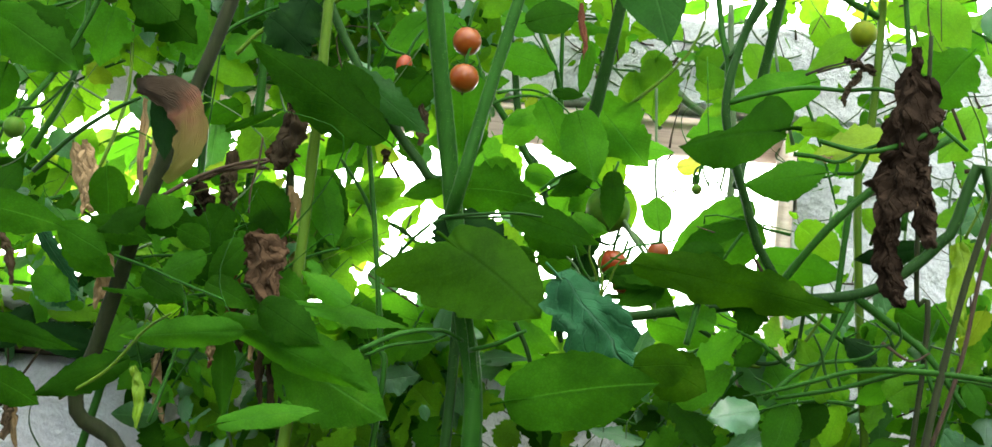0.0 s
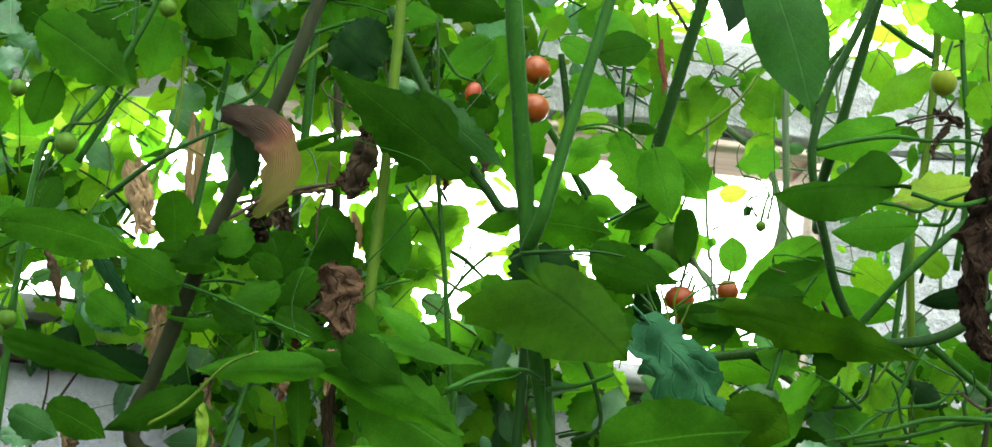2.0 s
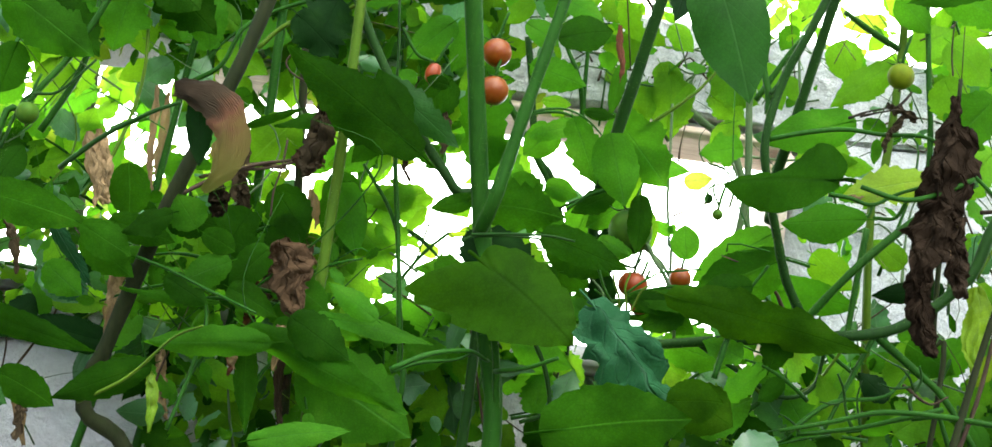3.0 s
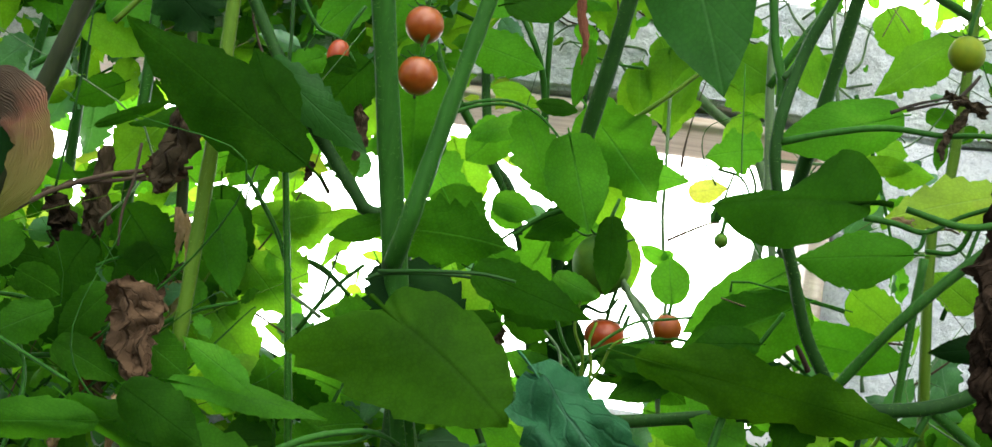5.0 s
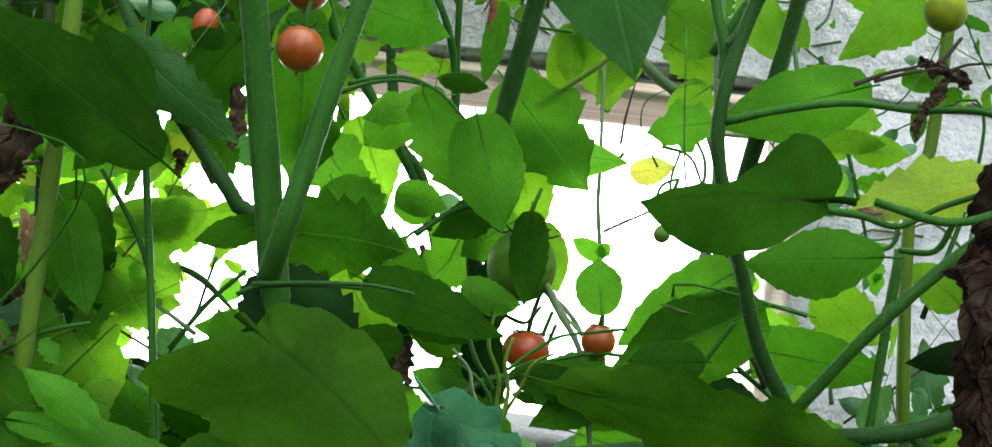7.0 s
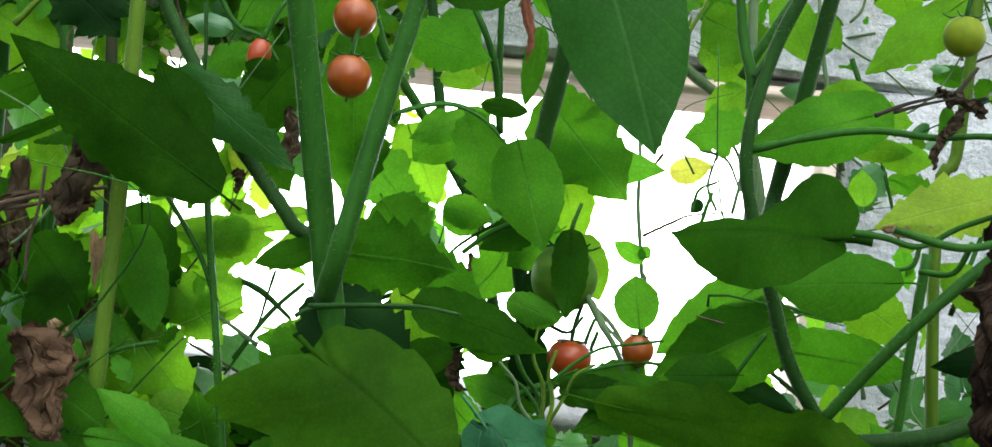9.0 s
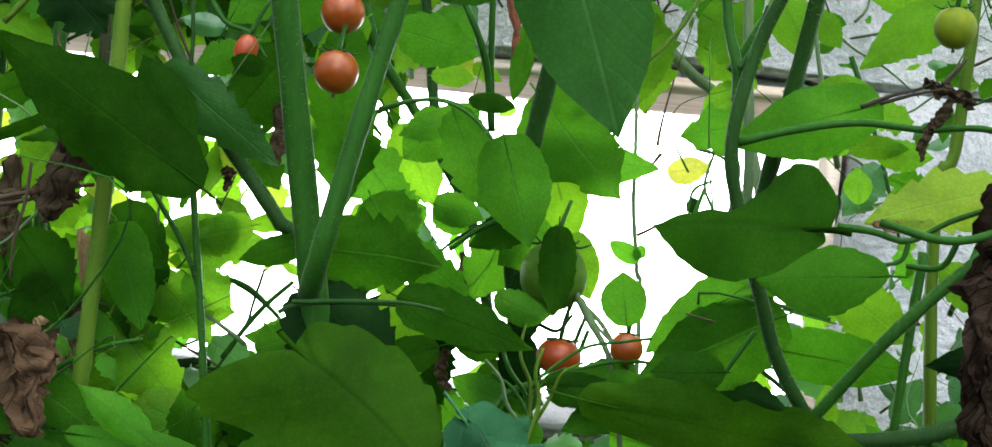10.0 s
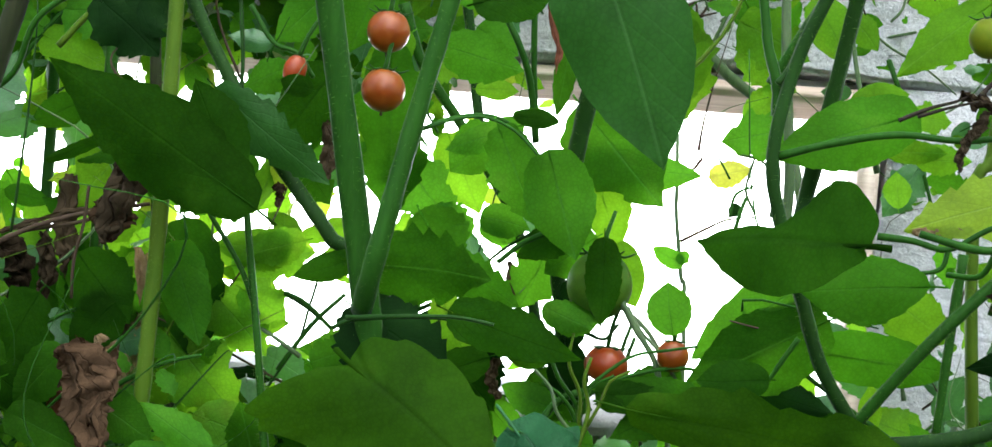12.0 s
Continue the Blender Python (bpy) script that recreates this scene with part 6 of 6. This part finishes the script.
# ---- leafy shoots further in ----
def shoot(plant, base, way, length, tones, rnd, shape=("ovate", "lobed", "toothed"), size=0.06):
    """A compound leaf: a thin stalk with pairs of leaflets and one at its end."""
    base, way = Vector(base), Vector(way).normalized()
    side = way.cross(Vector((0, -1, 0.2))).normalized()
    sag = Vector((0, 0, -0.25 * length))
    line = [base + way * length * k + sag * k * k for k in (0, 0.35, 0.7, 1.0)]
    part("petiole", tube(line, 0.0022, 0.0011, 5, 2, 0.05), STEM["green"], plant)
    spots = [(0.3, 1), (0.36, -1), (0.62, 1), (0.68, -1), (1.0, 0)]
    for k, s in spots:
        p = base + way * length * k + sag * k * k
        d = way * (1.0 if s == 0 else 0.45) + side * s + Vector((rnd.uniform(-0.2, 0.2), rnd.uniform(-0.45, 0.45), rnd.uniform(-0.7, 0.1)))
        n = size * rnd.uniform(0.7, 1.25)
        p = p + d.normalized() * 0.006
        leaf(plant, rnd.choice(tones), rnd.choice(shape), p, p + d.normalized() * n, n * rnd.uniform(0.55, 0.8), rnd.uniform(-50, 50), rnd.randrange(3))


rnd = random.Random(41)


def thicket(plant, count, xs, ys, zs, tones, size, clear=()):
    """Shoots spread through a stretch of the bed, leaving the given gaps of x and z open."""
    made = 0
    while made < count:
        p = Vector((rnd.uniform(*xs), rnd.uniform(*ys), rnd.uniform(*zs)))
        if any(a <= p.x <= b and c <= p.z <= d for a, b, c, d in clear):
            continue
        a = rnd.uniform(0, 6.283)
        shoot(plant, p, (math.cos(a), rnd.uniform(-0.4, 0.4), math.sin(a) * 0.6 + 0.15), rnd.uniform(0.06, 0.12), tones, rnd, size=size)
        made += 1


GAP = ((0.02, 0.25, 1.38, 1.60), (-0.05, 0.04, 1.45, 1.60))
LIGHT = ((-0.26, -0.04, 1.34, 1.49), (-0.34, -0.29, 1.55, 1.59), (-0.57, -0.41, 1.475, 1.56))
STONES = ((-0.60, -0.33, 1.0, 1.275), (-0.04, 0.06, 1.20, 1.31))
BRIGHT, GREEN = ("lime", "lime", "lime", "mid", "cool"), ("mid", "mid", "dark", "lime", "cool")


def underwood(name, label, count, xs, ys, zs, tones, sizes, clear=(), seed=1):
    """Small leaves past counting, in one mesh, each with its own tilt, size and colour."""
    rnd = random.Random(seed)
    forms = []
    for n in range(4):
        me = blade("small", tones[0], n)
        forms.append((np.array([v.co[:] for v in me.vertices]), [tuple(p.vertices) for p in me.polygons], [me.uv_layers["UVMap"].data[i].uv[:] for i in range(len(me.loops))]))
    verts, faces, uvs, mats = [], [], [], []
    at, made = 0, 0
    while made < count:
        p = Vector((rnd.uniform(*xs), rnd.uniform(*ys), rnd.uniform(*zs)))
        if any(a <= p.x <= b and c <= p.z <= d for a, b, c, d in clear):
            continue
        made += 1
        co, fs, uv = forms[rnd.randrange(4)]
        d = Vector((rnd.gauss(0, 1), rnd.gauss(0, 0.6), rnd.gauss(-0.35, 0.7))).normalized()
        n = sizes[0] + (sizes[1] - sizes[0]) * rnd.random() ** 1.8
        m = np.array(leaf_matrix(p, p + d * n, n * rnd.uniform(0.5, 0.85), rnd.uniform(-75, 75)))
        verts.append(co @ m[:3, :3].T + m[:3, 3])
        faces += [tuple(i + at for i in f) for f in fs]
        uvs += uv
        mats += [rnd.randrange(len(tones))] * len(fs)
        at += len(co)
    me = bpy.data.meshes.new(name)
    me.from_pydata(np.concatenate(verts).tolist(), [], faces)
    layer = me.uv_layers.new(name="UVMap")
    layer.data.foreach_set("uv", np.array(uvs, dtype=np.float32).ravel())
    for t in tones:
        me.materials.append(LEAF[t])
    me.polygons.foreach_set("material_index", mats)
    me.polygons.foreach_set("use_smooth", [True] * len(faces))
    me.update()
    return tagged(new(name, me), label, "foliage", kind="stuff")


def stalks(plant, count, xs, ys, zs, tones=("green", "pale", "grey", "twig"), thin=1.0):
    """Thin shoots and tendrils that climb through the leaves."""
    for _ in range(count):
        p = Vector((rnd.uniform(*xs), rnd.uniform(*ys), rnd.uniform(*zs)))
        way = Vector((rnd.gauss(0, 0.5), rnd.gauss(0, 0.2), rnd.choice((1, 1, 0.3)))).normalized()
        n = rnd.uniform(0.06, 0.22)
        bend = Vector((rnd.gauss(0, 0.5), rnd.gauss(0, 0.15), rnd.gauss(0, 0.35))) * n
        r = rnd.uniform(0.0009, 0.0024) * thin
        part("shoot", tube([p, p + way * n * 0.35 + bend * 0.5, p + way * n * 0.7 + bend * 0.6, p + way * n], r, r * 0.2, 5, 4, 0.08), STEM[rnd.choice(tones)], plant)


hedge = plant_at(-0.5, 1.5, "dense leafy tomato plant behind the withered one")
stem(hedge, "green", 0.006, 0.003, (-0.52, 1.470, -0.02), (-0.50, 1.458, 0.7), (-0.40, 1.470, 1.2), (-0.345, 1.475, 1.8))
climber = plant_at(-0.4, 1.7, "bright leafy tomato plant against the opening")
stem(climber, "green", 0.007, 0.004, (-0.40, 1.597, -0.02), (-0.42, 1.586, 0.7), (-0.36, 1.591, 1.3), (-0.38, 1.591, 1.8))
tangle = plant_at(-0.3, 1.6, "shady tomato plant low in the bed")
stem(tangle, "woody", 0.008, 0.004, (-0.22, 1.516, -0.02), (-0.20, 1.504, 0.7), (-0.22, 1.504, 1.2), (-0.26, 1.499, 1.6))
thicket(tangle, 24, (-0.66, 0.02), (1.435, 1.603), (1.04, 1.36), ("mid", "lime", "deep", "cool", "lime"), 0.045, STONES + LIGHT)
thicket(hedge, 40, (-0.70, -0.10), (1.412, 1.528), (1.08, 1.76), GREEN, 0.045, GAP + STONES + LIGHT)
thicket(climber, 40, (-0.80, -0.06), (1.528, 1.661), (1.10, 1.76), BRIGHT, 0.05, GAP + STONES + LIGHT)
thicket(rear, 22, (-0.12, 0.58), (1.412, 1.632), (1.02, 1.30), BRIGHT, 0.045, GAP)
thicket(rear, 12, (-0.10, 0.22), (1.429, 1.545), (1.22, 1.38), GREEN, 0.042, GAP)
thicket(corner, 12, (-0.20, 0.62), (1.429, 1.632), (1.62, 1.82), BRIGHT, 0.036, GAP)
thicket(corner, 14, (0.22, 0.65), (1.412, 1.632), (1.10, 1.62), BRIGHT, 0.04, GAP)
thicket(east, 14, (0.15, 0.60), (1.320, 1.429), (1.04, 1.28), GREEN, 0.045)
shrub = plant_at(-0.8, 2.6, "sunlit leafy shrub beyond the opening", "shrub")
stem(shrub, "woody", 0.02, 0.008, (-0.8, 2.6, -0.02), (-0.76, 2.6, 0.7), (-0.7, 2.6, 1.3), (-0.72, 2.6, 1.8))
thicket(shrub, 20, (-1.35, -0.12), (2.200, 3.000), (1.15, 1.85), ("lime", "mid", "lime", "yellowgreen"), 0.07)
canopy = plant_at(-0.1, 1.55, "tomato plant reaching over the top of the wall")
stem(canopy, "green", 0.007, 0.004, (-0.30, 1.487, -0.02), (-0.31, 1.487, 0.8), (-0.28, 1.487, 1.4), (-0.30, 1.470, 1.95))
thicket(canopy, 20, (-0.62, 0.0), (1.528, 1.667), (1.56, 1.76), BRIGHT, 0.045, LIGHT)
thicket(canopy, 20, (-0.60, 0.55), (1.340, 1.516), (1.72, 1.92), BRIGHT, 0.05)
stalks(hedge, 40, (-0.68, -0.08), (1.400, 1.545), (1.05, 1.65))
stalks(rear, 20, (-0.10, 0.35), (1.400, 1.574), (1.02, 1.24), thin=0.75)
stalks(corner, 26, (0.22, 0.62), (1.350, 1.603), (1.02, 1.70))
stalks(rear, 16, (-0.05, 0.5), (1.429, 1.632), (1.50, 1.70))
underwood("foliage", "small bright leaves crowding before the opening", 680, (-0.82, -0.06), (1.458, 1.678), (1.06, 1.78), ("lime", "mid", "cool", "dark", "dark"), (0.012, 0.045), GAP + STONES + LIGHT, 3)
underwood("foliage", "small leaves over the upper edge of the wall", 260, (-0.75, 0.02), (1.516, 1.678), (1.56, 1.84), ("mid", "lime", "cool", "yellowgreen"), (0.012, 0.04), LIGHT, 13)
underwood("foliage", "small leaves and weeds low along the wall", 500, (-0.40, 0.65), (1.412, 1.661), (1.00, 1.34), ("lime", "mid", "cool", "dark"), (0.010, 0.04), GAP + STONES, 5)
underwood("foliage", "small leaves climbing over the grey wall", 210, (0.02, 0.66), (1.487, 1.667), (1.60, 1.84), ("lime", "mid", "lime"), (0.008, 0.03), (), 7)
underwood("foliage", "small leaves against the grey wall", 130, (0.24, 0.66), (1.429, 1.661), (1.30, 1.62), ("lime", "mid", "cool"), (0.010, 0.035), (), 9)
underwood("foliage", "small pale leaves of the shrub outside", 200, (-1.4, -0.05), (2.150, 3.000), (1.15, 1.9), ("lime", "yellowgreen", "mid"), (0.02, 0.06), (), 11)
underwood("foliage", "small bright leaves beside the opening", 110, (-0.88, -0.50), (1.487, 1.678), (1.32, 1.62), ("lime", "mid", "cool"), (0.014, 0.045), LIGHT, 15)
underwood("foliage", "small leaves and weeds in the corner by the wall", 220, (0.28, 0.78), (1.412, 1.667), (1.0, 1.40), ("lime", "mid", "cool", "dark"), (0.012, 0.04), (), 17)
thicket(corner, 10, (0.30, 0.66), (1.429, 1.603), (1.04, 1.36), BRIGHT, 0.042)
stalks(corner, 16, (0.2, 0.6), (1.360, 1.516), (1.05, 1.35))
thicket(east, 20, (0.18, 0.62), (1.380, 1.528), (1.02, 1.29), ("lime", "mid", "lime", "cool"), 0.038)
underwood("foliage", "small leaves before the lintel", 240, (-0.46, -0.06), (1.562, 1.678), (1.55, 1.68), ("mid", "lime", "cool", "dark"), (0.014, 0.04), LIGHT, 19)
underwood("foliage", "small fresh leaves low by the vines", 220, (0.12, 0.66), (1.380, 1.528), (1.00, 1.28), ("lime", "mid", "lime", "dark"), (0.012, 0.034), (), 21)
underwood("foliage", "shaded leaves crowding low in the bed", 120, (-0.68, -0.22), (1.406, 1.470), (1.08, 1.40), ("dark", "lime", "mid", "cool"), (0.02, 0.055), STONES, 23)

underwood("foliage", "bright young leaves before the west end of the opening", 150, (-0.64, -0.27), (1.50, 1.66), (1.34, 1.465), ("lime", "mid", "lime", "yellowgreen"), (0.018, 0.048), LIGHT, 27)
underwood("foliage", "leaves of several greens beyond the dead vine", 46, (0.43, 0.66), (1.34, 1.46), (1.27, 1.47), ("mid", "full", "lime", "yellowgreen"), (0.03, 0.065), (), 29)
underwood("foliage", "small bright leaves in the lit gap", 42, (-0.27, -0.05), (1.446, 1.632), (1.34, 1.49), ("lime", "cool", "lime", "yellowgreen"), (0.02, 0.05), (), 25)
thicket(west, 9, (-0.33, -0.22), (1.335, 1.385), (1.27, 1.335), ("full", "mid", "mid"), 0.020)
stalks(west, 14, (-0.34, -0.20), (1.335, 1.385), (1.24, 1.30), ("green", "pale", "green"), 0.55)
stalks(rear, 5, (-0.14, 0.26), (1.370, 1.516), (1.26, 1.62), ("green", "grey", "deep", "green"), 0.55)
stalks(corner, 16, (0.24, 0.55), (1.370, 1.603), (1.20, 1.70), ("grey", "twig", "green", "twig"), 0.5)
stalks(hedge, 6, (-0.60, -0.10), (1.360, 1.429), (1.22, 1.62), ("green", "pale", "deep", "green"), 0.6)
underwood("foliage", "small leaves at the far end of the opening", 50, (-0.95, -0.48), (1.487, 1.661), (1.40, 1.62), ("mid", "lime", "cool"), (0.02, 0.05), LIGHT, 27)
underwood("foliage", "small bright leaves over the top of the wall", 300, (-0.45, 0.85), (1.70, 2.05), (1.69, 1.90), ("lime", "yellowgreen", "mid", "lime"), (0.014, 0.05), (), 29)
stalks(canopy, 20, (-0.1, 0.6), (1.5, 1.68), (1.62, 1.80), ("grey", "green"), 0.45)
# dry runners that cling to the plaster
vine = tagged(new("dry_vine"), "dry grey runners clinging to the plaster", "vine")
for k in range(46):
    p = Vector((rnd.uniform(0.0, 0.62), 1.682, rnd.uniform(1.38, 1.70)))
    if p.x < 0.30 and p.z < 1.62:
        p.z = rnd.uniform(1.62, 1.70)
    a = rnd.uniform(-0.7, 3.6)
    n = rnd.uniform(0.03, 0.10)
    q = [p + Vector((math.cos(a) * n * t + rnd.gauss(0, 0.006), -rnd.uniform(0, 0.012), math.sin(a) * n * 0.6 * t + rnd.gauss(0, 0.006))) for t in (0, 0.35, 0.7, 1.0)]
    part("runner", tube(q, 0.0014, 0.0007, 5, 3, 0.1), STEM["grey" if k % 3 else "twig"], vine)
